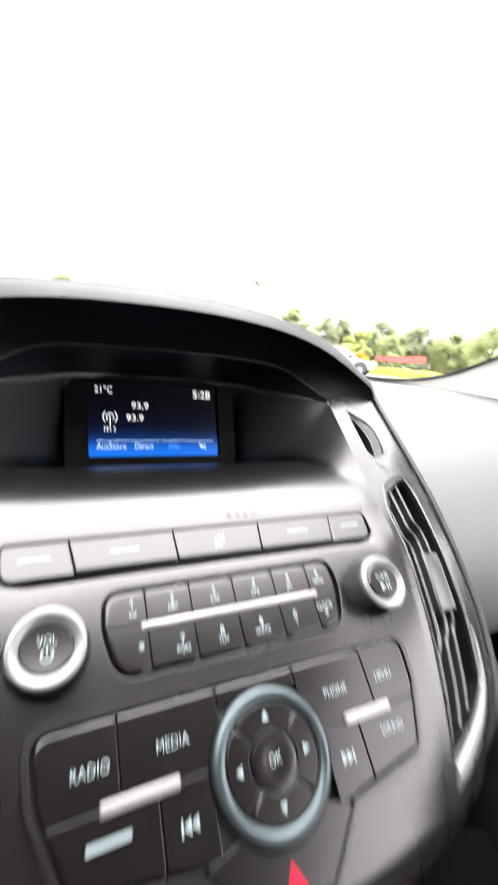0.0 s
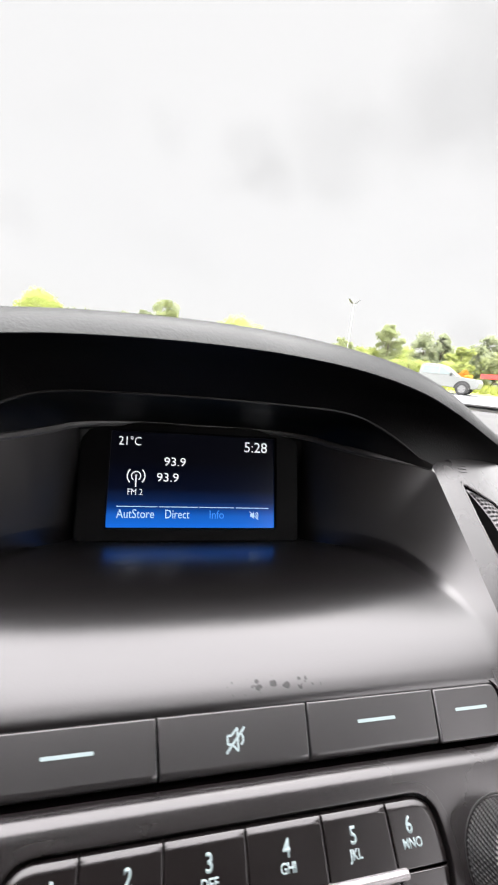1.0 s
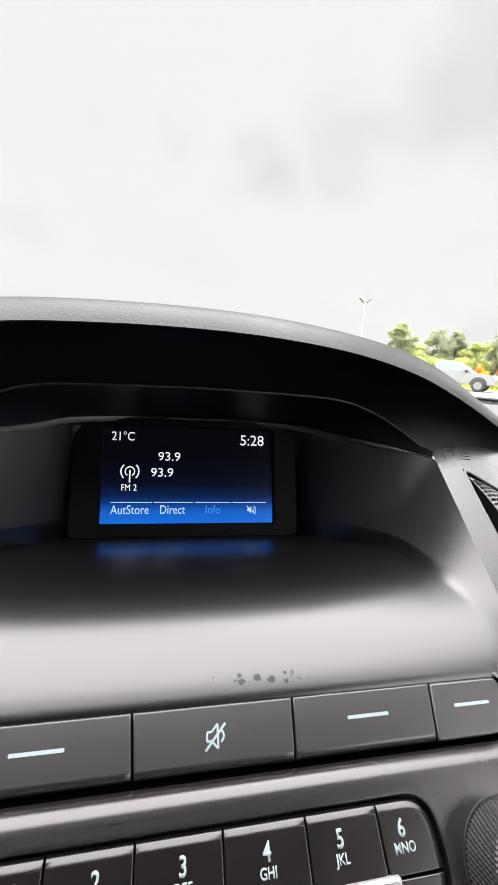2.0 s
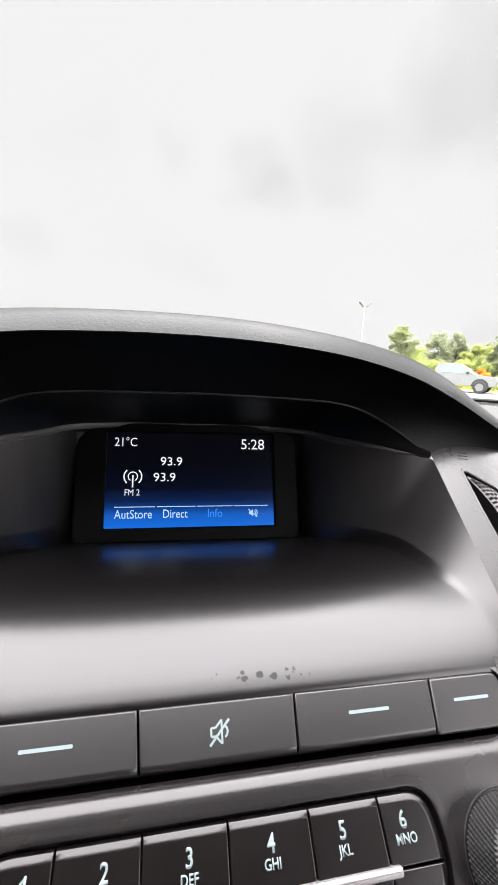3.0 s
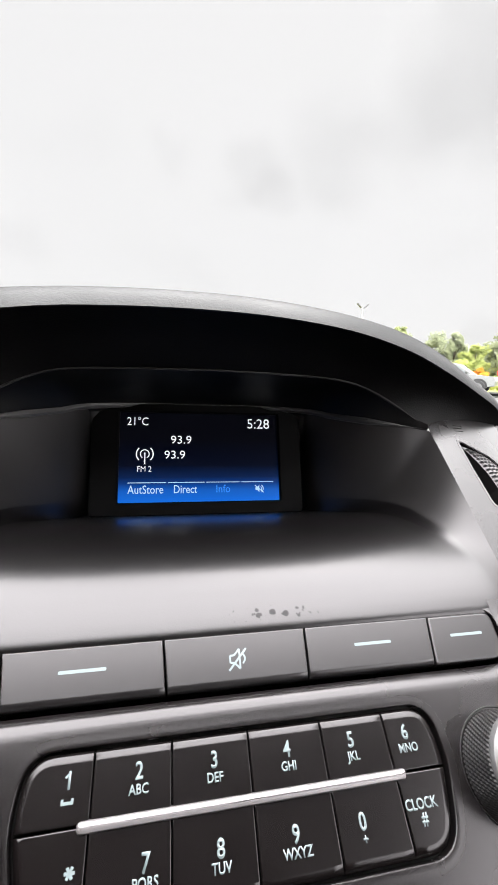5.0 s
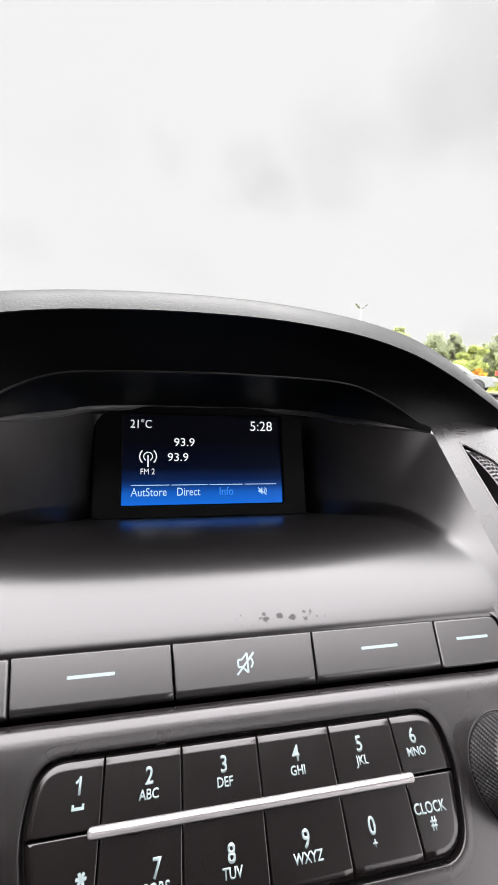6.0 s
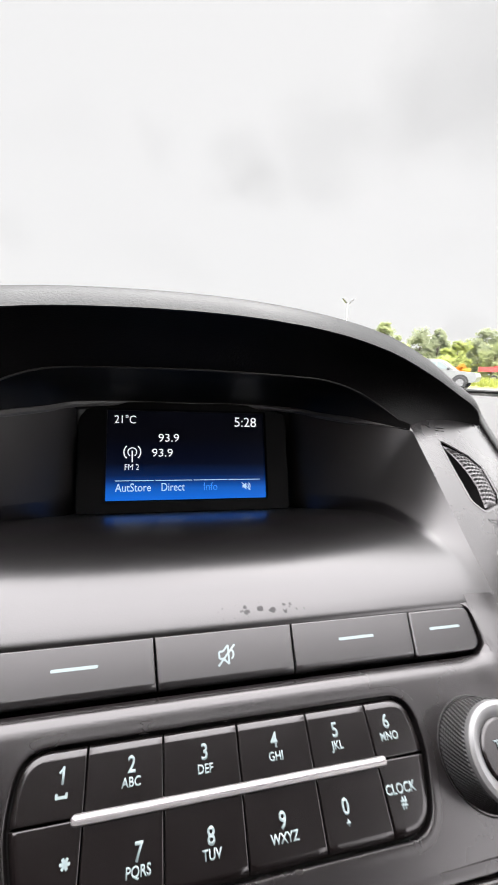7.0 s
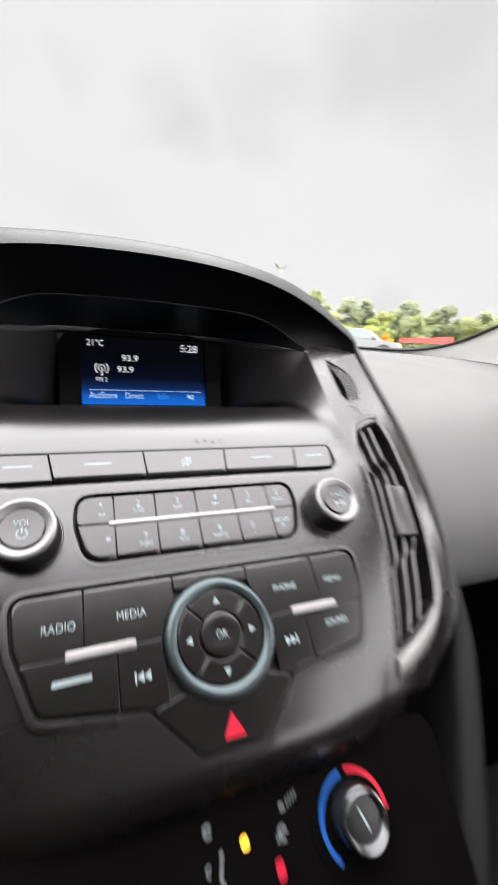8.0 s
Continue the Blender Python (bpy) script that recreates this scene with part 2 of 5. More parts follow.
def rim_slab(bm, pts, z0, z1, widths, deep=0.75):
    """A plate in millimetres whose rounded rim is as wide as widths says, point by point."""
    fine, wide = [], []
    for i, p in enumerate(pts):                      # extra points near the corners keep the rims straight between them
        q = pts[(i + 1) % len(pts)]
        span = math.dist(p, q)
        for s in ([0.0, 2.6 / span, 1 - 2.6 / span] if span > 8 else [0.0]):
            fine.append((p[0] + (q[0] - p[0]) * s, p[1] + (q[1] - p[1]) * s))
            wide.append(widths[i])
    pts, widths = fine, wide
    n = len(pts)
    rings = [[bm.verts.new((x * MM, y * MM, z0 * MM)) for x, y in pts]]
    for share, more in ((0.0, 0), (0.08, 0), (0.3, 0), (0.6, 0), (1.0, 0), (1.0, 0.12)):
        ring = []
        for i in range(n):
            a, b = widths[i - 1], widths[i]          # the edges before and after this corner
            q = corner(pts, i, a * share + more, b * share + more)
            drop = deep * max(a, b) * (1 - math.sqrt(max(0.0, 1 - (1 - share) ** 2)))
            ring.append(bm.verts.new((q[0] * MM, q[1] * MM, (z1 - drop) * MM)))
        rings.append(ring)
    for r, s in zip(rings, rings[1:]):
        skin(bm, r, s)
    bm.faces.new(rings[-1])
    return bm


def corner(pts, i, d1, d2):
    """Point i of an outline moved inwards, by d1 from the edge before it and by d2 from the edge after it."""
    n = len(pts)
    area = sum(pts[k - 1][0] * pts[k][1] - pts[k][0] * pts[k - 1][1] for k in range(n))
    sgn = 1 if area > 0 else -1
    p, a, b = Vector(pts[i]), Vector(pts[i - 1]), Vector(pts[(i + 1) % n])
    e1, e2 = (p - a).normalized(), (b - p).normalized()
    n1, n2 = Vector((-e1.y, e1.x)) * sgn, Vector((-e2.y, e2.x)) * sgn
    det = n1.x * n2.y - n1.y * n2.x
    if abs(det) < 0.30:
        m = (n1 + n2).normalized() * ((d1 + d2) / 2)
    else:
        m = Vector(((d1 * n2.y - d2 * n1.y) / det, (n1.x * d2 - n2.x * d1) / det))
    return (p.x + m.x, p.y + m.y)


def edge_widths(poly, outline, wide, slim):
    """Rim widths for a key: wide along the outline of its group, slim elsewhere."""
    def gap(p):
        near = 9.0
        for a, b in zip(outline, outline[1:] + outline[:1]):
            a, b, q = Vector(a), Vector(b), Vector(p)
            d = b - a
            t = min(1, max(0, (q - a).dot(d) / max(d.length_squared, 1e-9)))
            near = min(near, (a + d * t - q).length)
        return near
    res = []
    for p, q in zip(poly, poly[1:] + poly[:1]):
        on = all(gap((p[0] + (q[0] - p[0]) * t, p[1] + (q[1] - p[1]) * t)) < 0.35 for t in (0, 0.5, 1))
        res.append(wide if on else slim)
    return res


def slab(bm, pts, z0, z1, bev=0.4, dish=0.0, cap_bottom=False):
    """A plate in millimetres with a rounded rim: outline pts, from height z0 to z1."""
    P = [(x * MM, y * MM) for x, y in pts]
    b = bev * MM
    rings = [loop(bm, P, z0 * MM)]
    if bev:
        rings.append(loop(bm, P, z1 * MM - b))
        rings.append(loop(bm, inset(P, b * 0.3), z1 * MM - b * 0.3))
        rings.append(loop(bm, inset(P, b), z1 * MM))
    else:
        rings.append(loop(bm, P, z1 * MM))
    if bev:
        rings.append(loop(bm, inset(P, b + 0.12 * MM), (z1 - dish) * MM))
    for r, s in zip(rings, rings[1:]):
        skin(bm, r, s)
    bm.faces.new(rings[-1])
    if cap_bottom:
        bm.faces.new(rings[0][::-1])
    return bm


def ring_plate(bm, outer, inner, z0, z1, bev=0.3):
    """A flat frame between two outlines of equal count."""
    o = [(x * MM, y * MM) for x, y in outer]
    i = [(x * MM, y * MM) for x, y in inner]
    b = bev * MM
    r0, r1, r2 = loop(bm, o, z0 * MM), loop(bm, o, z1 * MM - b), loop(bm, inset(o, b), z1 * MM)
    r3, r4, r5 = loop(bm, inset(i, -b), z1 * MM), loop(bm, i, z1 * MM - b), loop(bm, i, z0 * MM)
    for a, c in ((r0, r1), (r1, r2), (r2, r3), (r3, r4), (r4, r5)):
        skin(bm, a, c)


def circle(cx, cy, r, n=48):
    return [(cx + r * math.cos(2 * math.pi * k / n), cy + r * math.sin(2 * math.pi * k / n)) for k in range(n)]


def turned(bm, profile, n=64, cx=0.0, cy=0.0):
    """A body of revolution about local z; profile of (radius, height) in millimetres."""
    rings = [loop(bm, [(x * MM, y * MM) for x, y in circle(cx, cy, max(r, 0.01), n)], z * MM) for r, z in profile]
    for a, b in zip(rings, rings[1:]):
        skin(bm, a, b)
    bm.faces.new(rings[-1])
    return bm


def box(bm, x0, x1, y0, y1, z0, z1):
    v = [bm.verts.new((x, y, z)) for z in (z0, z1) for y in (y0, y1) for x in (x0, x1)]
    for f in ((0, 2, 3, 1), (4, 5, 7, 6), (0, 1, 5, 4), (2, 6, 7, 3), (0, 4, 6, 2), (1, 3, 7, 5)):
        bm.faces.new([v[i] for i in f])
    return bm


def sheet(bm, rows, keep=None):
    """A surface through rows of points; keep(i, j) says which cells exist."""
    vs = [[bm.verts.new(p) for p in row] for row in rows]
    for i in range(len(vs) - 1):
        for j in range(len(vs[0]) - 1):
            if keep is None or keep(i, j):
                bm.faces.new((vs[i][j], vs[i][j + 1], vs[i + 1][j + 1], vs[i + 1][j]))
    return vs


def legend(text, size, cx, cy, z, parent, mat=None, stretch=0.8, weight=0.0, name="legend"):
    """Raised lettering in the built-in font, centred at (cx, cy) millimetres; size is the height of a capital."""
    cu = bpy.data.curves.new("lettering", "FONT")
    cu.body, cu.align_x, cu.align_y = text, "CENTER", "CENTER"
    cu.size, cu.offset, cu.resolution_u = size * MM / 0.69, weight * MM, 3
    tmp = new("lettering", cu)
    me = bpy.data.meshes.new_from_object(tmp.evaluated_get(bpy.context.evaluated_depsgraph_get()))
    bpy.data.objects.remove(tmp)
    bpy.data.curves.remove(cu)
    bm = bmesh.new()
    bm.from_mesh(me)
    bpy.data.meshes.remove(me)
    ext = bmesh.ops.extrude_face_region(bm, geom=bm.faces[:])
    for g in ext["geom"]:
        if isinstance(g, bmesh.types.BMVert):
            g.co.z += 0.06 * MM
    for v in bm.verts:
        v.co = (v.co.x * stretch + cx * MM, v.co.y + cy * MM, v.co.z + z * MM)
    return part(name, bm, mat or M_LEGEND, parent, flat=True)


def mark(polys, z, parent, mat=None, name="legend"):
    """A printed sign made of flat polygons, in millimetres."""
    bm = bmesh.new()
    for pts in polys:
        slab(bm, pts, z, z + 0.06, 0)
    return part(name, bm, mat or M_LEGEND, parent, flat=True)


def stroke(a, b, w):
    d = Vector((b[0] - a[0], b[1] - a[1]))
    n = Vector((-d.y, d.x)).normalized() * w / 2
    return [(a[0] + n.x, a[1] + n.y), (a[0] - n.x, a[1] - n.y), (b[0] - n.x, b[1] - n.y), (b[0] + n.x, b[1] + n.y)]


def arc_poly(cx, cy, r0, r1, a0, a1, n=14):
    a = [radians(a0 + (a1 - a0) * k / n) for k in range(n + 1)]
    return [(cx + r1 * math.cos(t), cy + r1 * math.sin(t)) for t in a] + [(cx + r0 * math.cos(t), cy + r0 * math.sin(t)) for t in a[::-1]]


# ---- dashboard ----
# The sloping face of the centre stack: u to the right, v down the slope, h out of it, in millimetres.
FACE_O, FACE_U, FACE_V, FACE_N = Vector((0, -0.160, 0.987)), Vector((1, 0, 0)), Vector((0, -0.743, -0.669)), Vector((0, -0.669, 0.743))
FACE = Matrix.Translation(FACE_O) @ Matrix((FACE_U, -FACE_V, FACE_N)).transposed().to_4x4()


def face(u, v, h=0.0):
    return FACE_O + FACE_U * (u * MM) + FACE_V * (v * MM) + FACE_N * (h * MM)


BAND_V = [-126, -70, -35, 0, 40, 75, 95, 112]
BAND_IN = [(112, -17), (107, -9.5), (104, -5), (103, -1), (96, -2), (87, -4.5), (80, -6), (72, -8)]
BAND_OUT = [(168, -26), (172, -25), (174, -25), (172, -25), (166, -25), (152, -25), (134, -26), (112, -28)]


def eased(table):
    """The same outline with its corners rounded off over a couple of centimetres."""
    return [tuple(float(np.mean([np.interp(v + d, BAND_V, [p[k] for p in table]) for d in range(-12, 13, 2)])) for k in (0, 1)) for v in range(-126, 113, 2)]


BAND_IN, BAND_OUT, BAND_V = eased(BAND_IN), eased(BAND_OUT), list(range(-126, 113, 2))


def band(f, v, lift=0.0, side=1):
    """A point on the side band of the stack: f from 0 at its inner edge to 1 at its outer edge."""
    a = [np.interp(v, BAND_V, [p[k] for p in BAND_IN]) for k in (0, 1)]
    b = [np.interp(v, BAND_V, [p[k] for p in BAND_OUT]) for k in (0, 1)]
    bulge = 3.0 * math.sin(math.pi * min(max(f, 0), 1))
    return face(side * (a[0] + (b[0] - a[0]) * f), v, a[1] + (b[1] - a[1]) * f + bulge + lift)


dash = thing("dashboard", Matrix(), "dark charcoal soft-touch car dashboard with a hooded display and sloping centre stack", "dashboard", kind="structure")

# lower edge and crest of the hood's lip, across the car; inner arch and pocket ridge, right half from the middle outwards
LIP = spline([(-0.168, -0.048, 1.053), (-0.150, -0.0565, 1.0655), (-0.130, -0.065, 1.0783), (-0.100, -0.0755, 1.0928), (-0.070, -0.081, 1.0983), (-0.035, -0.0823, 1.1007), (0, -0.0825, 1.1012),
              (0.030, -0.0826, 1.0999), (0.060, -0.0805, 1.0965), (0.090, -0.0735, 1.0903), (0.115, -0.067, 1.0818), (0.138, -0.0625, 1.0716), (0.156, -0.0572, 1.0630), (0.168, -0.0484, 1.0533)], 79)
CREST = spline([(-0.168, -0.046, 1.061), (-0.150, -0.0495, 1.0755), (-0.130, -0.0541, 1.0905), (-0.100, -0.060, 1.1035), (-0.070, -0.0625, 1.1077), (-0.035, -0.0635, 1.1097), (0, -0.064, 1.1100),
                (0.030, -0.065, 1.1085), (0.060, -0.066, 1.1050), (0.090, -0.062, 1.0995), (0.115, -0.058, 1.0908), (0.138, -0.0548, 1.0788), (0.156, -0.052, 1.0695), (0.168, -0.0472, 1.0610)], 79)
ARCH = spline([(0, -0.0470, 1.0776), (0.04, -0.0450, 1.0768), (0.068, -0.0440, 1.0752), (0.084, -0.0465, 1.0708), (0.098, -0.0537, 1.0628), (0.110, -0.0636, 1.0530)], 40)
BACK = spline([(0, 0.002, 1.0550), (0.035, 0.002, 1.0550), (0.0632, -0.0085, 1.0546), (0.076, -0.0222, 1.0532), (0.093, -0.0448, 1.0530), (0.110, -0.0642, 1.0526)], 40)


def both(curve):
    c = [Vector(p) for p in curve]
    return [Vector((-p.x, p.y, p.z)) for p in c[:0:-1]] + c


M_ARCH = material("dark_arch_bead", (0.014, 0.0135, 0.0135), 0.45, grain=0.05, grain_size=0.0007, mottle=0.1, mottle_size=0.02)
# paler than the plastic round it: the ridge's highlight is in the colour
M_RIDGE = material("pocket_ridge_highlight", (0.055, 0.053, 0.053), 0.45, grain=0.05, grain_size=0.0007, mottle=0.1, mottle_size=0.02)


def build_hood():
    lip, crest, arch, back = [Vector(p) for p in LIP], [Vector(p) for p in CREST], both(ARCH), both(BACK)
    n = len(lip)
    rows = []
    for k in range(13):                       # underside, slightly vaulted
        t = k / 12
        rows.append([arch[i].lerp(lip[i], t) + Vector((0, 0, 0.004 * math.sin(math.pi * t) * (1 - (i / (n - 1) * 2 - 1) ** 2))) for i in range(n)])
    bm = bmesh.new()
    sheet(bm, rows)
    part("hood_underside", bm, M_POCKET, dash, "matt black underside of the display hood")
    bm = bmesh.new()
    rows = [[p + Vector((0, 0.006, -0.03)) for p in back], [p + Vector((0, 0.004, -0.004)) for p in back]]
    for k in range(6):
        t = k / 5
        rows.append([back[i].lerp(arch[i], t) + Vector((0, 0, 0.0025 * math.sin(math.pi * t))) for i in range(n)])
    sheet(bm, rows)
    part("inner_arch", bm, M_BLACK, dash, "black inner arch above the display")
    # soft beads along the arch and along the pocket walls' tops, paled as painted highlights
    for name, curve, r, mat in (("arch_bead", arch, 0.0006, M_ARCH), ("pocket_bead", back, 0.0020, M_RIDGE)):
        bm = bmesh.new()
        rows = []
        for i, p in enumerate(curve):
            t = (curve[min(i + 1, n - 1)] - curve[max(i - 1, 0)]).normalized()
            a = t.cross(Vector((0, 0, 1))).normalized()
            b = t.cross(a)
            r1 = r * min(1.0, max(0.03, (min(i, n - 1 - i) - 2) / 8))
            rows.append([p + a * (r1 * math.cos(q)) + b * (r1 * math.sin(q)) for q in [2 * math.pi * k / 8 for k in range(9)]])
        sheet(bm, rows)
        part(name, bm, mat, dash)
    # rolled lip and top skin running back to the windscreen
    bm = bmesh.new()
    rows = []
    for back_step in (0.0024, 0.0008):
        rows.append([p + Vector((0, back_step, -0.0004)) for p in lip])
    for t in (0.0, 0.04, 0.1, 0.18, 0.28, 0.4, 0.52, 0.64, 0.76, 0.88, 1.0):
        rows.append([Vector((p.x + (q.x - p.x) * t, p.y + (q.y - p.y) * t, p.z + (q.z - p.z) * (1 - (1 - t) ** 2.6))) for p, q in zip(lip, crest)])
    top = rows[-1]
    for dy, dz, w in ((0.02, 0.0004, 0.02), (0.05, -0.0010, 0.06), (0.10, -0.006, 0.15), (0.20, -0.018, 0.4), (0.34, -0.034, 0.75), (0.50, -0.050, 1.0)):
        rows.append([Vector((p.x * (1 + 0.25 * w), p.y + dy, (p.z + dz) * (1 - w) + (1.056 + dz * 0.1) * w)) for p in top])
    sheet(bm, rows)
    part("hood_top", bm, M_LIP, dash, "grained charcoal top of the display hood")


build_hood()


SHELF_Y = [0.006, -0.006, -0.02, -0.035, -0.05, -0.065, -0.08, -0.094, -0.105, -0.114, -0.1215, -0.1275, -0.132, -0.1355, -0.1380, -0.1392, -0.1398, -0.1401, -0.1402]
SHELF_Z = [0.990, 0.991, 0.9935, 0.9985, 1.0036, 1.0084, 1.0122, 1.0144, 1.0148, 1.0139, 1.0122, 1.0098, 1.0073, 1.0049, 1.0029, 1.0018, 1.0010, 1.0001, 0.9970]


def shelf_level(x, y):
    """Height of the shelf, carried on forwards at the slope of the face."""
    return float(np.interp(-max(y, -0.1376), [-q for q in SHELF_Y], SHELF_Z)) + min(0, y + 0.1376) * 0.85


EDGE_V = list(np.linspace(-115.5, -24, 64))


def build_pocket():
    ys, zs = SHELF_Y, SHELF_Z
    rim = [band(0, v) for v in EDGE_V]
    top_line = [tuple(p) for p in spline([(0.0620, 0.006, 1.0546), (0.0630, -0.004, 1.0546), (0.0680, -0.0140, 1.0540), (0.0762, -0.0235, 1.0533), (0.0850, -0.0345, 1.0531), (0.0940, -0.0455, 1.0530), (0.1030, -0.0560, 1.0528)], 40)] + [tuple(p) for p in rim]
    foot_line = spline([(0.0600, 0.006), (0.0615, -0.004), (0.0650, -0.015), (0.0720, -0.028), (0.0795, -0.043), (0.0850, -0.060), (0.0868, -0.078), (0.0875, -0.093), (0.0895, -0.106), (0.0915, -0.117), (0.0925, -0.126), (0.0925, -0.134), (0.0925, -0.141)], 60)
    rows = []
    for y, z in spline(list(zip(ys, zs)), 76):
        y, z = float(y), float(z)
        w, top = (float(np.interp(-y, [-p[1] for p in top_line], [p[k] for p in top_line])) for k in (0, 2))
        foot = float(np.interp(-y, [-p[1] for p in foot_line], [p[0] for p in foot_line]))
        half = [(foot * k / 9, z) for k in range(10)]
        # the wall's middle follows its top edge less closely, so that the edge's corner fades out downwards
        ease = [float(np.mean([np.interp(-y + d, [-p[1] for p in top_line], [p[k] for p in top_line]) for d in np.linspace(-0.026, 0.026, 14)])) for k in (0, 2)]
        ease = [a + (b - a) * min(1.0, max(0.0, (-0.070 - y) / 0.04)) for a, b in zip(ease, (w, top))]
        p1 = (foot + (ease[0] - foot) * 0.42, z + (ease[1] - z) * 0.13)
        p2 = (foot + (ease[0] - foot) * 0.74, z + (ease[1] - z) * 0.60)
        for k in range(1, 25):
            t = k / 24
            half.append(tuple((1 - t) ** 3 * a + 3 * t * (1 - t) ** 2 * b + 3 * t * t * (1 - t) * c + t ** 3 * d for a, b, c, d in zip((foot, z), p1, p2, (w, top))))
        rows.append([(-x, y, q) for x, q in half[:0:-1]] + [(x, y, q) for x, q in half])
    for name, a, b, mat, words in (("display_shelf", 18, 48, M_SHELF, "charcoal shelf below the display, with flaked worn marks near the buttons"),
                                   ("pocket_wall", 0, 18, M_WALL, "matt charcoal side wall of the display pocket"), ("pocket_wall", 48, 66, M_WALL, "matt charcoal side wall of the display pocket")):
        bm = bmesh.new()
        sheet(bm, [row[a:b + 1] for row in rows])
        part(name, bm, mat, dash, words, sharp=60)


def worn_plastic():
    """The shelf's plastic, with a short row of dark flaked marks along its front edge."""
    mat = material("soft", (0.0014, 0.0012, 0.0013), 0.31, grain=0.03, grain_size=0.0006, mottle=0.15, mottle_size=0.05, rough_var=0.04, tint=PLASTIC)
    mat.name = "shelf_plastic_with_flakes"
    nt = mat.node_tree
    bsdf = nt.nodes["Principled BSDF"]
    bsdf.inputs["Roughness"].default_value = 0.32
    coord = nt.nodes.new("ShaderNodeTexCoord")
    shift = nt.nodes.new("ShaderNodeMapping")
    shift.inputs["Location"].default_value = (-0.0140 / 0.027, 0.1362 / 0.0030, -1.0 / 0.02)
    shift.inputs["Scale"].default_value = (1 / 0.027, 1 / 0.0030, 1 / 0.02)
    wire(nt, coord.outputs["Object"], shift.inputs["Vector"])
    ball = nt.nodes.new("ShaderNodeTexGradient")
    ball.gradient_type = "SPHERICAL"
    wire(nt, shift.outputs[0], ball.inputs[0])
    wobble = nt.nodes.new("ShaderNodeTexNoise")
    wobble.inputs["Scale"].default_value, wobble.inputs["Detail"].default_value = 1100, 5
    wire(nt, coord.outputs["Object"], wobble.inputs["Vector"])
    spots = nt.nodes.new("ShaderNodeTexVoronoi")
    spots.inputs["Scale"].default_value, spots.inputs["Randomness"].default_value = 420, 1.0
    wire(nt, coord.outputs["Object"], spots.inputs["Vector"])
    ragged = nt.nodes.new("ShaderNodeMath")
    ragged.operation = "MULTIPLY_ADD"
    ragged.inputs[1].default_value = 0.75
    wire(nt, wobble.outputs["Fac"], ragged.inputs[0])
    wire(nt, spots.outputs["Distance"], ragged.inputs[2])
    both_ = nt.nodes.new("ShaderNodeMath")
    both_.operation = "SUBTRACT"
    wire(nt, ball.outputs["Fac"], both_.inputs[0])
    wire(nt, ragged.outputs[0], both_.inputs[1])
    cut = nt.nodes.new("ShaderNodeMapRange")
    cut.inputs["From Min"].default_value, cut.inputs["From Max"].default_value = -0.14, -0.07
    wire(nt, both_.outputs[0], cut.inputs["Value"])
    old = bsdf.inputs["Base Color"].links[0].from_socket
    mix = nt.nodes.new("ShaderNodeMix")
    mix.data_type = "RGBA"
    wire(nt, cut.outputs[0], mix.inputs["Factor"])
    wire(nt, old, mix.inputs["A"])
    mix.inputs["B"].default_value = (0.003, 0.003, 0.003, 1)
    wire(nt, mix.outputs["Result"], bsdf.inputs["Base Color"])
    rough = nt.nodes.new("ShaderNodeMapRange")
    rough.inputs["To Min"].default_value, rough.inputs["To Max"].default_value = 0.29, 0.50
    wire(nt, cut.outputs[0], rough.inputs["Value"])
    wire(nt, rough.outputs[0], bsdf.inputs["Roughness"])
    spec = nt.nodes.new("ShaderNodeMapRange")
    spec.inputs["To Min"].default_value, spec.inputs["To Max"].default_value = 0.55, 0.30
    wire(nt, cut.outputs[0], spec.inputs["Value"])
    wire(nt, spec.outputs[0], bsdf.inputs["Specular IOR Level"])
    return mat


M_SHELF = worn_plastic()
# same plastic as the shelf, paled: the walls' soft glow is put into it
M_WALL = material("glow_paled_pocket_wall", (0.0065, 0.0060, 0.0060), 0.42, grain=0.04, grain_size=0.0008, mottle=0.12, mottle_size=0.02, rough_var=0.02, tint=PLASTIC)
build_pocket()

VENT = dict(f0=0.135, f1=0.68, v0=-46, v1=88)


def vent_top(f):
    return -30 - 19 * (f - 0.14) / 0.52


def vent_bottom(f):
    return 89 - 18 * (f - 0.1) / 0.55


SLOT = [(0.240, -107.5), (0.470, -98.3), (0.560, -90.5), (0.545, -75.5), (0.500, -70.5), (0.300, -65.2), (0.235, -70.5), (0.232, -90)]


def in_poly(x, y, poly):
    hit = False
    for (x0, y0), (x1, y1) in zip(poly, poly[1:] + poly[:1]):
        if (y0 > y) != (y1 > y) and x < (x1 - x0) * (y - y0) / (y1 - y0) + x0:
            hit = not hit
    return hit


# outlines of the number pad and of the media panel set into the face
PAD_EDGE = round_poly([(-49.2, -29.9), (49.2, -29.9), (53.6, -13), (52.3, 0), (-52.3, 0), (-53.6, -13)], [9, 9, 25, 7, 7, 25], 7)
PANEL_EDGE = round_poly([(-66, -80.5), (-30.0, -86.0), (-13.0, -104.6), (13.0, -104.6), (30.0, -86.0), (66, -80.5), (74.8, -58), (76.5, -40.2), (-76.5, -40.2), (-74.8, -58)], [5, 5, 4.5, 4.5, 5, 5, 20, 6, 6, 20], 6)


def onto_shelf(u, v, h):
    """Height of the cheek beside the strip, which runs up onto the shelf's surface."""
    s = min(1, max(0, (-17 - v) / 9))
    if s <= 0:
        return h
    goal = h
    for _ in range(4):
        p = face(u, v, goal)
        goal += (shelf_level(p.x, p.y) - p.z) * 0.7 / MM
    return h + (goal + 0.10 - h) * s * s * (3 - 2 * s)


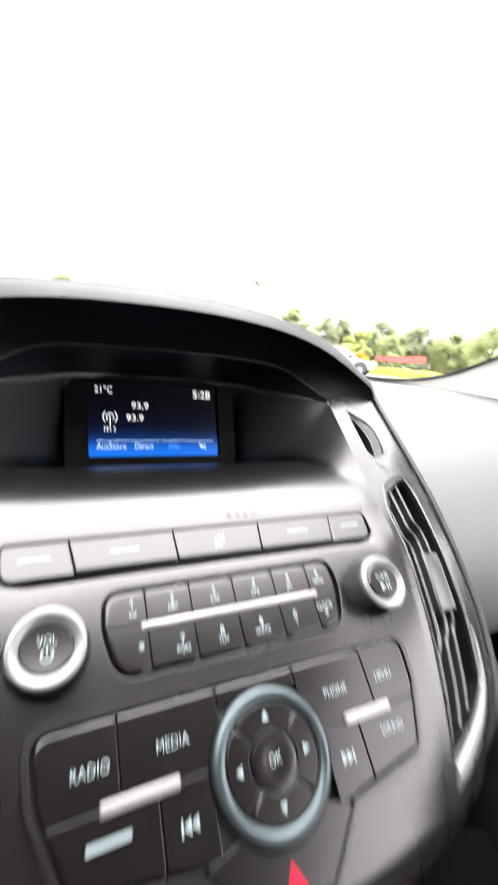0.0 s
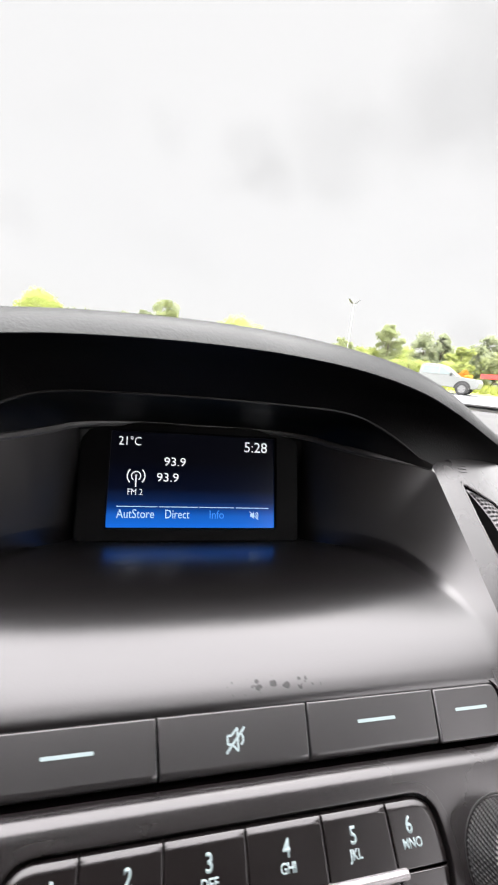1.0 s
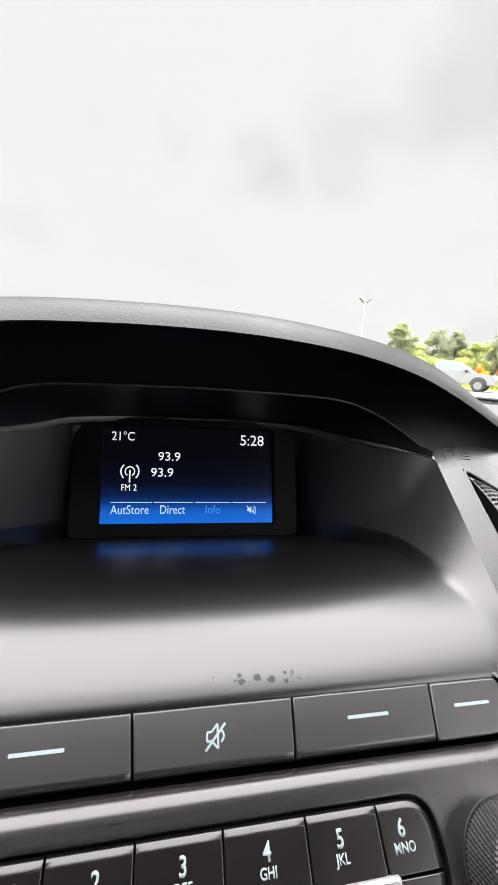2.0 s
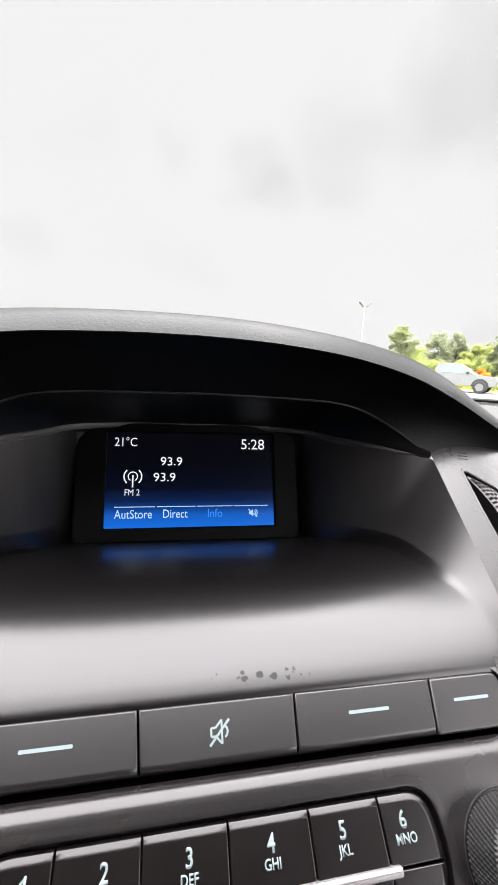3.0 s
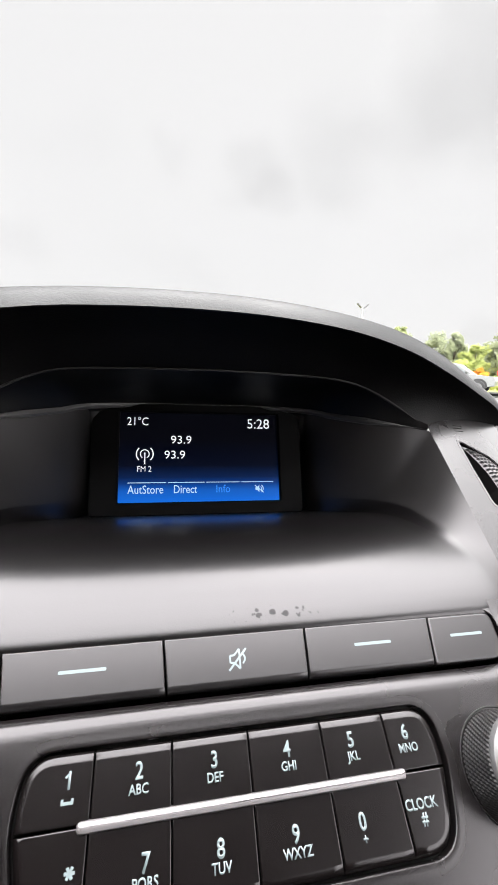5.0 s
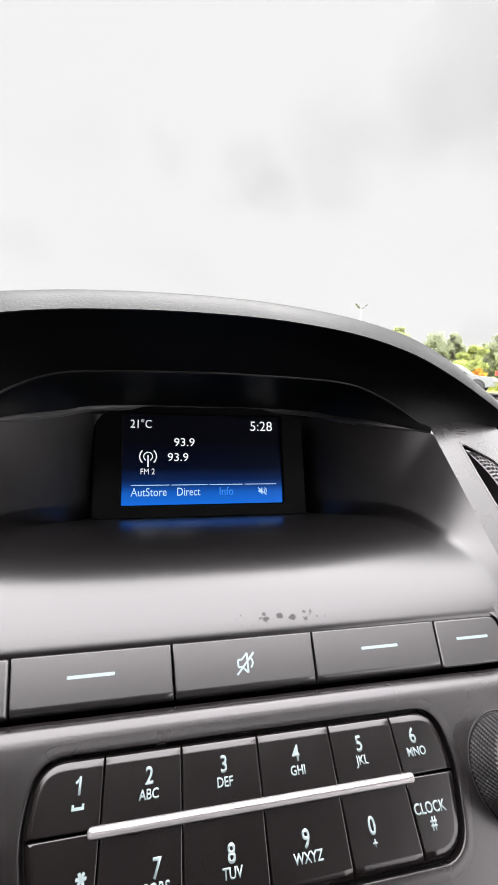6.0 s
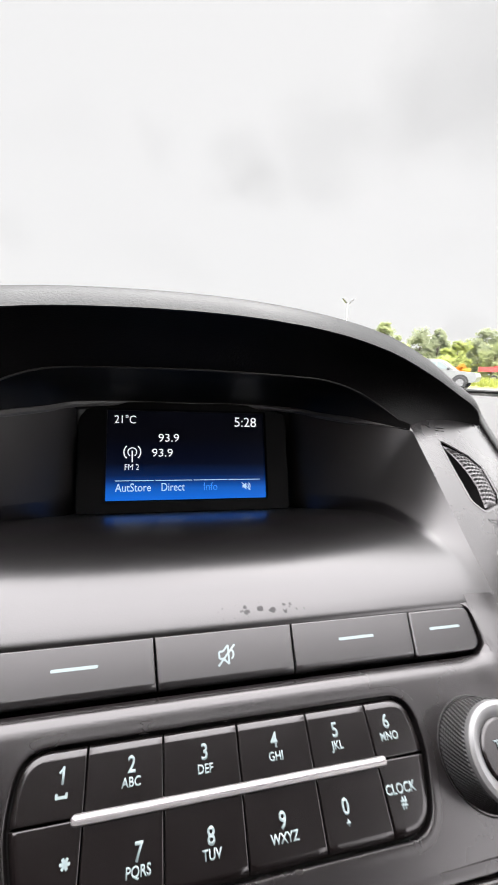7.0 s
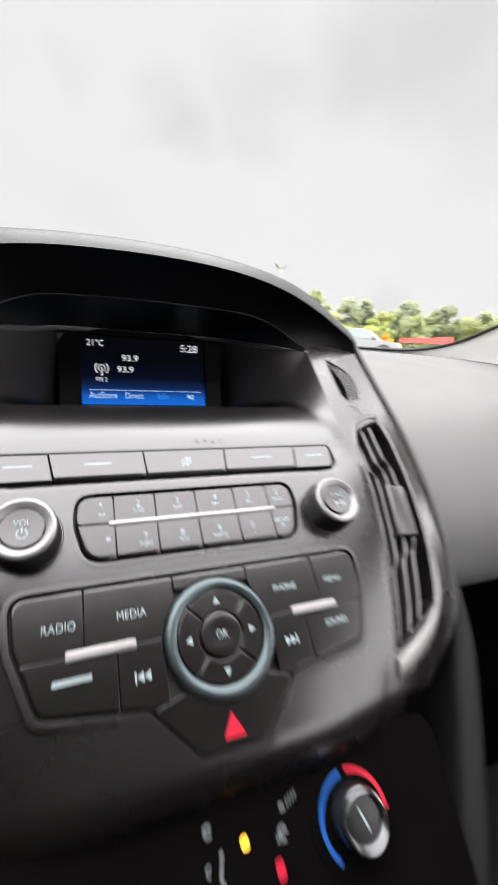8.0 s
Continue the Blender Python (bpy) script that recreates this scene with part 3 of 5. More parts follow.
def edge_roll(u, v, edge):
    """How far the face rolls down into the gap below the button strip; it stays level round the strip's ends."""
    t = min(1.0, max(0.0, (-4.6 - v) / 4.0))
    return 4.6 * (1 - math.sqrt(1 - t * t)) * min(1.0, max(0.0, (edge - u) / 12.0))


def swell(u, v):
    """Soft rise of the face round the ends of the button strip."""
    along = float(np.interp(v, [-27, -23, -18, -13, -9, -4, 2, 9, 18], [0, 0.10, 0.42, 0.83, 1.0, 0.86, 0.5, 0.15, 0]))
    a = min(1.0, max(0.0, (u - 84.0) / 12.0))
    return 0.9 * along * a * a * (3 - 2 * a)


def build_face():
    """One skin: the sloping middle, the cheeks beside the button strip and the bands at both sides."""
    vs = list(np.arange(-135, -36, 1.0)) + [-36, -34, -32, -30, -28, -26, -24, -21, -18, -15, -12, -10, -8.6, -8.45, -8.2, -7.8, -7.2, -6.5, -5.6, -4.6, -3, -1.5] + list(range(0, 112)) + [112, 115, 118, 120.5, 122, 123]
    nc, nk, nf = 64, 12, 60
    rows, cols = [], []
    for v in vs:
        a = [float(np.interp(v, BAND_V, [p[k] for p in BAND_IN])) for k in (0, 1)]
        drop_low = 22 * (1 - math.sqrt(max(0, 1 - min(1, max(0, (v - 104) / 19)) ** 2)))
        half = []
        power = float(np.interp(v, [-9, 0, 30, 70], [3, 6, 5, 3.5]))
        edge = min(89.3, a[0] - 2)
        for k in range(nc + 1):
            u = edge * k / nc
            half.append(face(u, v, (onto_shelf(u, v, a[1] * (u / a[0]) ** power + swell(u, v)) if k == nc else a[1] * (u / a[0]) ** power + swell(u, v)) - drop_low - edge_roll(u, v, edge)))
        for k in range(1, nk + 1):
            u = edge + (a[0] - edge) * k / nk
            own = a[1] * (u / a[0]) ** power + swell(u, v)
            q = min(1.0, max(0.0, (u - 94) / (a[0] - 94.0))) if a[0] > 95 else 1.0
            q = q * q * (3 - 2 * q)
            half.append(face(u, v, onto_shelf(u, v, own) * (1 - q) + own * q - drop_low))
        for k in range(1, nf + 1):
            half.append(band(k / nf, v, swell(a[0], v) * max(0.0, 1 - k / nf / 0.11)) - FACE_N * (drop_low * (1 + 1.3 * k / nf) * MM))
        rows.append([Vector((-p.x, p.y, p.z)) for p in half[:0:-1]] + half)
    mid = nc + nk + nf
    slot_hole = inset([((p[0] - 0.43) * 62, p[1] + 88) for p in SLOT], -1.0)
    wells = [inset(PAD_EDGE, -1.8), inset(PANEL_EDGE, -1.8)]

    def keep(i, j):
        v = (vs[i] + vs[i + 1]) / 2
        side = 1 if j >= mid else -1
        k = j - mid if side > 0 else mid - 1 - j
        if k < nc:
            u = side * (k + 0.5) / nc * min(89.3, float(np.interp(v, BAND_V, [p[0] for p in BAND_IN])) - 2)
            if v > -3 and (in_poly(u, -v, wells[0]) or in_poly(u, -v, wells[1])):
                return False
            return v > -8.5
        if k < nc + nk:
            return v > -27.5
        f = (k - nc - nk + 0.5) / nf
        if side < 0:
            return True
        if f > 0.3 and v > 108:
            return False
        hole = VENT["f0"] - 0.025 < f < VENT["f1"] + 0.03 and vent_top(f) - 6.0 + 6.0 * max(0.0, (abs(f - 0.41) - 0.2) / 0.1) ** 2 < v < vent_bottom(f) + 2.4
        return not (hole or in_poly((f - 0.43) * 62, v + 88, slot_hole))
    bm = bmesh.new()
    sheet(bm, rows, keep)
    bmesh.ops.delete(bm, geom=[w for w in bm.verts if not w.link_faces], context="VERTS")
    part("stack_skin", bm, M_SATIN, dash, "satin charcoal skin of the centre stack", sharp=50)
    for side in (1, -1):
        vs2 = [v for v in vs if v <= 103]
        # dark bead along the outer edge, and the return behind it
        bm = bmesh.new()
        rows = []
        for v in vs2:
            p, q = band(1, v, 0, side), band(0.96, v, 0, side)
            slim = min(1.0, max(0.02, (103 - v) / 20))
            out = (p - q).normalized() * slim
            rows.append([p + out * (0.006 * (1 - math.cos(a))) * 0.6 + FACE_N * (0.0035 * slim * math.sin(a) - 0.0005) for a in [math.pi * k / 8 for k in range(9)]]
                        + [p + out * 0.008 - FACE_N * 0.03, p + out * 0.008 - FACE_N * 0.10])
        sheet(bm, rows)
        part("edge_bead", bm, M_BLACK, dash, "dark bead along the stack's edge")
        # flank that closes the stack towards the footwell, blackened to read as shaded
        bm = bmesh.new()
        rows = []
        for v in (95, 100, 106, 112):
            rows.append([band(f, v, 0, side) - FACE_N * 0.004 for f in (0, 0.25, 0.5, 0.75, 1, 1.1)])
        base = rows[-1]
        for d, dn in ((0.010, 0.012), (0.03, 0.03), (0.08, 0.04), (0.2, 0.05), (0.5, 0.05)):
            rows.append([Vector((p.x * (1 - 0.5 * d), p.y + dn * 0.6, p.z - d)) for p in base])
        sheet(bm, rows)
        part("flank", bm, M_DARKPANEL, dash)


build_face()


def build_console_edge():
    """Rounded edge of the console's flank, running on downwards from the stack's outer bead."""
    line = spline([(172.0, 34), (167.7, 52), (157.6, 91), (142.0, 123), (127.0, 149), (113.5, 171), (96.0, 198)], 40)
    bm = bmesh.new()
    rows = []
    for i, (u, v) in enumerate(line):
        wide = 7.5 * min(1.0, 0.25 + i / 12)
        row = []
        for s, h in ((-1.0, -60), (-1.0, -9), (-0.95, -5), (-0.75, -2.2), (-0.4, -0.6), (0.0, 0.0), (0.4, -0.6), (0.75, -2.2), (0.95, -5), (1.0, -9), (1.05, -60)):
            row.append(face(float(u) + s * wide, float(v) + s * wide * 0.35, -30.0 + h * (wide / 7.5 if h > -20 else 1)))
        rows.append(row)
    sheet(bm, rows)
    part("console_edge", bm, M_POCKET, dash, "soft charcoal edge of the console flank", sharp=60)


build_console_edge()


def build_wings():
    # passenger and driver sides of the dash
    prof = [(0.62, 1.030), (0.45, 1.042), (0.30, 1.046), (0.18, 1.042), (0.08, 1.030), (0.00, 1.006), (-0.052, 0.968), (-0.090, 0.918), (-0.106, 0.865), (-0.101, 0.835), (-0.07, 0.818), (-0.045, 0.795), (-0.05, 0.74), (-0.06, 0.60), (-0.05, 0.42)]
    fine = spline(prof, 60)
    for side in (1, -1):
        xs = [0.165, 0.19, 0.22, 0.26, 0.32, 0.40, 0.48, 0.56, 0.62, 0.66, 0.69]
        rows = []
        for y, z in fine:
            row = []
            for x in xs:
                e = max(0, (x - 0.45) / 0.24)
                yy = y - (0.26 * e * e if y > 0.25 else 0.0) * min(1, (y - 0.25) / 0.2 if y > 0.25 else 0)
                near = max(0, 1 - (x - 0.165) / 0.06)
                row.append((side * x, yy, z - 0.006 * near * near))
            rows.append(row)
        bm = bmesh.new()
        # same skin from here down, blackened to stand in for footwell shade
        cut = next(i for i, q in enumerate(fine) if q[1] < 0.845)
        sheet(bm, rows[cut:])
        part("lower_wing", bm, M_DARKPANEL, dash, "lower edge of the dashboard above the footwell, shade put into its colour")
        bm = bmesh.new()
        sheet(bm, rows[:cut + 1])
        part("wing", bm, M_WING, dash, "grey grained soft top of the dashboard, sloping to the passenger")


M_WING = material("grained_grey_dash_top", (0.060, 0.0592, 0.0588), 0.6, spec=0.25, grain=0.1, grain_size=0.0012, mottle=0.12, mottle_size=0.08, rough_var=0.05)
build_wings()


# ---- display ----
SCREEN_DIR = Vector((0, 0.0185, 0.0490)).normalized()
SCREEN = Matrix.Translation((0, -0.00925, 1.0255)) @ Matrix((Vector((1, 0, 0)), SCREEN_DIR, Vector((0, -SCREEN_DIR.z, SCREEN_DIR.y)))).transposed().to_4x4()


def screen_glow():
    """A lit display: near-black above, turning to bright blue along its lower bar."""
    mat = bpy.data.materials.new("lit_display_panel")
    mat.use_nodes = True
    nt = mat.node_tree
    bsdf = nt.nodes["Principled BSDF"]
    bsdf.inputs["Base Color"].default_value = (0.004, 0.004, 0.006, 1)
    bsdf.inputs["Roughness"].default_value = 0.18
    bsdf.inputs["Specular IOR Level"].default_value = 0.15
    coord = nt.nodes.new("ShaderNodeTexCoord")
    sep = nt.nodes.new("ShaderNodeSeparateXYZ")
    wire(nt, coord.outputs["Object"], sep.inputs[0])
    rng = nt.nodes.new("ShaderNodeMapRange")
    rng.inputs["From Min"].default_value, rng.inputs["From Max"].default_value = -0.0262, 0.0262
    wire(nt, sep.outputs["Y"], rng.inputs["Value"])
    ramp = nt.nodes.new("ShaderNodeValToRGB")
    stops = ramp.color_ramp.elements
    stops[0].position, stops[0].color = 0.0, (0.004, 0.165, 0.80, 1)
    stops[1].position, stops[1].color = 0.70, (0.0004, 0.0005, 0.0014, 1)
    for pos, col in ((0.12, (0.004, 0.120, 0.60)), (0.20, (0.002, 0.042, 0.23)), (0.27, (0.001, 0.014, 0.075)), (0.40, (0.0006, 0.002, 0.010))):
        stops.new(pos).color = (*col, 1)
    wire(nt, rng.outputs[0], ramp.inputs[0])
    wire(nt, ramp.outputs[0], bsdf.inputs["Emission Color"])
    bsdf.inputs["Emission Strength"].default_value = 0.85
    return mat


M_SCREEN = screen_glow()
M_GLYPH = material("white_screen_glyph", (0.02, 0.02, 0.02), 0.3, emit=(0.95, 0.97, 1.0), emit_power=0.95)
M_GLYPH_BLUE = material("pale_blue_screen_glyph", (0.02, 0.02, 0.02), 0.3, emit=(0.50, 0.74, 1.0), emit_power=0.9)
M_GLYPH_DIM = material("dim_blue_screen_glyph", (0.01, 0.01, 0.02), 0.3, emit=(0.02, 0.28, 0.95), emit_power=0.9)


def build_display():
    d = thing("display", SCREEN, "lit car radio display with blue menu bar in a black bezel", "display screen")
    outer = round_poly([(-63.5, -34.5), (62, -34.5), (61.5, 31.8), (-63, 31.8)], 4, 6)
    inner = round_poly([(-47.7, -26.6), (47.2, -26.6), (47.0, 26.4), (-47.5, 26.4)], 0.8, 6)
    bm = bmesh.new()
    ring_plate(bm, outer, inner, -9, 2.2, 0.9)
    part("bezel", bm, M_BEZEL, d, "smooth black bezel")
    bm = bmesh.new()
    box(bm, -0.100, 0.100, -0.047, 0.042, -0.024, -0.020)
    part("rear_cover", bm, M_BLACK, d)
    panel = part("screen", slab(bmesh.new(), [(-48.5, -27.2), (48, -27.2), (48, 27), (-48.5, 27)], -1, 0, 0), M_SCREEN, d, "lit panel, black above and blue below")
    z = 0.05
    legend("21°C", 4.8, -37.4, 20.8, z, panel, M_GLYPH, 0.86, name="glyph")
    legend("5:28", 6.0, 35.2, 20.4, z, panel, M_GLYPH, 0.98, name="glyph")
    legend("93.9", 4.7, -12.2, 10.0, z, panel, M_GLYPH, 1.08, 0.02, name="glyph")
    legend("93.9", 4.7, -15.9, 1.0, z, panel, M_GLYPH, 1.08, 0.02, name="glyph")
    legend("FM 2", 3.4, -33.4, -7.4, z, panel, M_GLYPH, 0.85, 0.0, name="glyph")
    legend("AutStore", 4.7, -32.4, -19.4, z, panel, M_GLYPH_BLUE, 0.80, 0.02, name="glyph")
    legend("Direct", 4.7, -9.8, -19.4, z, panel, M_GLYPH_BLUE, 0.78, 0.02, name="glyph")
    legend("Info", 4.6, 12.6, -19.4, z, panel, M_GLYPH_DIM, 0.86, name="glyph")
    mark([arc_poly(-33.2, 1.6, 2.2, 2.8, -60, 240, 24), arc_poly(-33.2, 1.6, 4.4, 5.1, -48, 48), arc_poly(-33.2, 1.6, 4.4, 5.1, 132, 228), stroke((-33.2, 2.4), (-33.2, -4.4), 0.8)], z, panel, M_GLYPH, "glyph")
    mark([stroke((a, -15.2), (b, -15.2), 0.45) for a, b in ((-42.6, -20.8), (-19.8, 1.6), (2.6, 22.8), (23.8, 43.6))], z, panel, M_GLYPH_BLUE, "glyph")
    mark([[(32.4, -18.6), (33.4, -18.6), (34.8, -17.2), (34.8, -21.6), (33.4, -20.2), (32.4, -20.2)], arc_poly(34.8, -19.4, 1.2, 1.6, -55, 55), arc_poly(34.8, -19.4, 2.2, 2.7, -55, 55), stroke((32, -17.2), (37.4, -21.8), 0.5)], z, panel, M_GLYPH_BLUE, "glyph")


M_BEZEL = material("smooth_black_bezel", (0.0013, 0.0012, 0.0013), 0.5, spec=0.06, grain=0.03, grain_size=0.0006, mottle=0.1, rough_var=0.05)
build_display()


# ---- strip of menu buttons below the display ----
def rect(u0, u1, v0, v1):
    """An outline on the face, from u and downward v, as local x and y."""
    return [(u0, -v1), (u1, -v1), (u1, -v0), (u0, -v0)]


def build_strip():
    strip = thing("menu_button_strip", FACE, "row of five charcoal push buttons with pale line legends", "button row")
    # floor below the buttons, blackened to give the shade in their gaps
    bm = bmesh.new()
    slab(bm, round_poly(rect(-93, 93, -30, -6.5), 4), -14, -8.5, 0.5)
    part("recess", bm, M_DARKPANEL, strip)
    edges = [-88.5, -64.2, -21.3, 21.6, 64.4, 88.5]
    feet = [-88.0, -61.9, -20.3, 20.6, 62.1, 88.0]       # the gaps lean inwards towards the lower edge
    for k in range(5):
        u0, u1 = edges[k] + 0.22, edges[k + 1] - 0.22
        outline = [(feet[k] + 0.22, 9.9), (feet[k + 1] - 0.22, 9.9), (u1, 23.9), (u0, 23.9)]
        r = [0.9] * 4
        if k == 0:
            r = [5.0, 0.9, 0.9, 3.0]
        if k == 4:
            r = [0.9, 5.0, 3.0, 0.9]
        bm = bmesh.new()
        if k in (0, 4):
            slab(bm, round_poly(outline, r, 8), -10, -2.6, 0.6)
        else:
            rim_slab(bm, outline, -10, -2.6, [1.9, 0.35, 0.4, 0.35], 1.3)
        b = part("push_button", bm, M_BUTTON, strip, sharp=50)
        c = (u0 + u1) / 2
        if k == 2:
            horn = [(-3.0, 18.4), (-1.4, 18.4), (0.8, 20.6), (0.8, 13.6), (-1.4, 15.8), (-3.0, 15.8)]
            sign = [stroke(p, q, 0.7) for p, q in zip(horn, horn[1:] + horn[:1])] + [stroke((-3.6, 13.2), (3.6, 20.6), 0.8), arc_poly(0.9, 17.1, 1.6, 2.3, -60, 60)]
            mark([[(x * 0.74, 17.1 + (y - 17.1) * 0.74) for x, y in poly] for poly in sign], -2.6, b)
        else:
            w = 6.2 if k in (1, 3) else 5.9
            mark([round_poly([(c - w, 17.4), (c + w, 17.4), (c + w, 18.25), (c - w, 18.25)], 0.35)], -2.6, b)


    # frames that close the face round both ends of the strip
    for side in (1, -1):
        def level(u, v):
            a = [float(np.interp(v, BAND_V, [p[k] for p in BAND_IN])) for k in (0, 1)]
            return onto_shelf(u, v, a[1] * (u / a[0]) ** 3 + swell(u, v))
        core = [(85.2 + 3.3 * math.sin(q), 20.9 + 3.3 * math.cos(q)) for q in np.linspace(0.0, 1.57, 9)]
        core += [(82.9 + 5.3 * math.cos(q), 14.2 - 5.4 * math.sin(q)) for q in np.linspace(0, 1.57, 11)]
        rows = []
        for i, (x, y) in enumerate(core):
            p, n = core[max(i - 1, 0)], core[min(i + 1, len(core) - 1)]
            d = Vector((n[0] - p[0], n[1] - p[1])).normalized()
            out = Vector((-d.y, d.x))
            reach = 3.0 - 1.2 * max(0.0, -out.y) - 0.8 * max(0.0, out.y) + max(0.0, out.x) * (4.4 * max(0.0, -out.y) + 1.6 * max(0.0, out.y))
            row = []
            for s, h in ((reach, -0.7), (reach - 0.6, 0.08), (0.95, 0.10), (0.65, -0.12), (0.5, -1.0), (0.5, -6.0)):
                q = (x + out.x * s, y + out.y * s)
                row.append((side * q[0] * MM, q[1] * MM, (level(q[0], -q[1]) + h - 0.35 * max(0.0, out.y) - (edge_roll(q[0], -q[1], 89.3) if y < 17 else 0.0)) * MM))
            rows.append(row)
        bm = bmesh.new()
        sheet(bm, rows)
        part("end_frame", bm, M_SATIN, strip)


build_strip()


# ---- number pad ----
def hull_clip(pts, u0, u1, y0, y1):
    """The part of a convex outline inside a rectangle."""
    def cut(poly, inside, cross):
        res = []
        for i in range(len(poly)):
            a, b = poly[i - 1], poly[i]
            if inside(b):
                if not inside(a):
                    res.append(cross(a, b))
                res.append(b)
            elif inside(a):
                res.append(cross(a, b))
        return res

    def at_x(c):
        return lambda a, b: (c, a[1] + (b[1] - a[1]) * (c - a[0]) / (b[0] - a[0]))

    def at_y(c):
        return lambda a, b: (a[0] + (b[0] - a[0]) * (c - a[1]) / (b[1] - a[1]), c)
    p = cut(pts, lambda q: q[0] >= u0, at_x(u0))
    p = cut(p, lambda q: q[0] <= u1, at_x(u1))
    p = cut(p, lambda q: q[1] >= y0, at_y(y0))
    p = cut(p, lambda q: q[1] <= y1, at_y(y1))
    res = []
    for q in p:
        if not res or (abs(q[0] - res[-1][0]) + abs(q[1] - res[-1][1])) > 0.02:
            res.append(q)
    return res


def soft_frame(bm, outline):
    """A low frame that rises out of the face towards the gap round a group of keys."""
    rings = [loop(bm, [(x * MM, y * MM) for x, y in inset(outline, -d)], z * MM) for d, z in ((3.9, -2.6), (3.5, -0.5), (3.1, 0.03), (2.0, 0.045), (1.2, 0.09), (0.9, 0.04), (0.7, -0.2), (0.6, -2.5))]
    for a, b in zip(rings, rings[1:]):
        skin(bm, a, b)


def build_keypad():
    pad = thing("number_keypad", FACE, "twelve-key dark radio number pad with pale legends and silver bar", "keypad")
    outer = PAD_EDGE
    part("well", slab(bmesh.new(), inset(outer, -2.8), -6, -3.5, 0), M_BLACK, pad)
    bm = bmesh.new()
    soft_frame(bm, outer)
    part("surround", bm, M_SATIN, pad, "raised satin surround")
    cols = [-60, -37.2, -18.9, 0.5, 20.2, 38.4, 60]
    names = [["1", "2", "3", "4", "5", "6"], ["*", "7", "8", "9", "0", "CLOCK"]]
    subs = [["", "ABC", "DEF", "GHI", "JKL", "MNO"], ["", "PQRS", "TUV", "WXYZ", "+", "#"]]
    mid = [[-42.4, -26.6, -8.5, 10.3, 28.0, 43.9], [-40.3, -24.6, -8.0, 9.8, 26.7, 43.1]]
    for r in range(2):
        y1, y0 = (0.2, -13.35) if r == 0 else (-13.85, -30.2)
        for k in range(6):
            poly = hull_clip(outer, cols[k] + 0.17, cols[k + 1] - 0.17, y0, y1)
            bm = bmesh.new()
            rim_slab(bm, poly, -5, 0.0, edge_widths(poly, outer, 2.1, 0.28))
            key = part("key", bm, M_KEY, pad, sharp=50)
            z, c = 0.01, mid[r][k]
            n, s = names[r][k], subs[r][k]
            if n == "CLOCK":
                legend(n, 2.15, c, -20.2, z, key, stretch=0.84, weight=0.07)
                legend("#", 2.4, c, -23.0, z, key, weight=0.1)
            elif n == "*":
                mark([stroke((c - 1.1 * math.cos(a), -20.8 - 1.1 * math.sin(a)), (c + 1.1 * math.cos(a), -20.8 + 1.1 * math.sin(a)), 0.6) for a in (0, 1.05, 2.09)], z, key)
            else:
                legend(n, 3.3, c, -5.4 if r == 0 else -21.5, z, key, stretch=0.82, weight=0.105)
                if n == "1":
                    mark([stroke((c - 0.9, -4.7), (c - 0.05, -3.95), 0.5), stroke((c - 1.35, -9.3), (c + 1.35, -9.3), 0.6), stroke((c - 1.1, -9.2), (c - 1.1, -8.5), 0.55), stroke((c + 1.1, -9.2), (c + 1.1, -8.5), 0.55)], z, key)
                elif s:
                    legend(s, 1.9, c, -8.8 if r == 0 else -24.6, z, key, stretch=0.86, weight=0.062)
    bm = bmesh.new()
    slab(bm, round_poly(rect(-39.9, 41.2, 12.7, 15.1), 1.1), -2, 0.9, 1.0)
    part("silver_bar", bm, M_SILVER, pad, "satin silver bar between the key rows")


build_keypad()


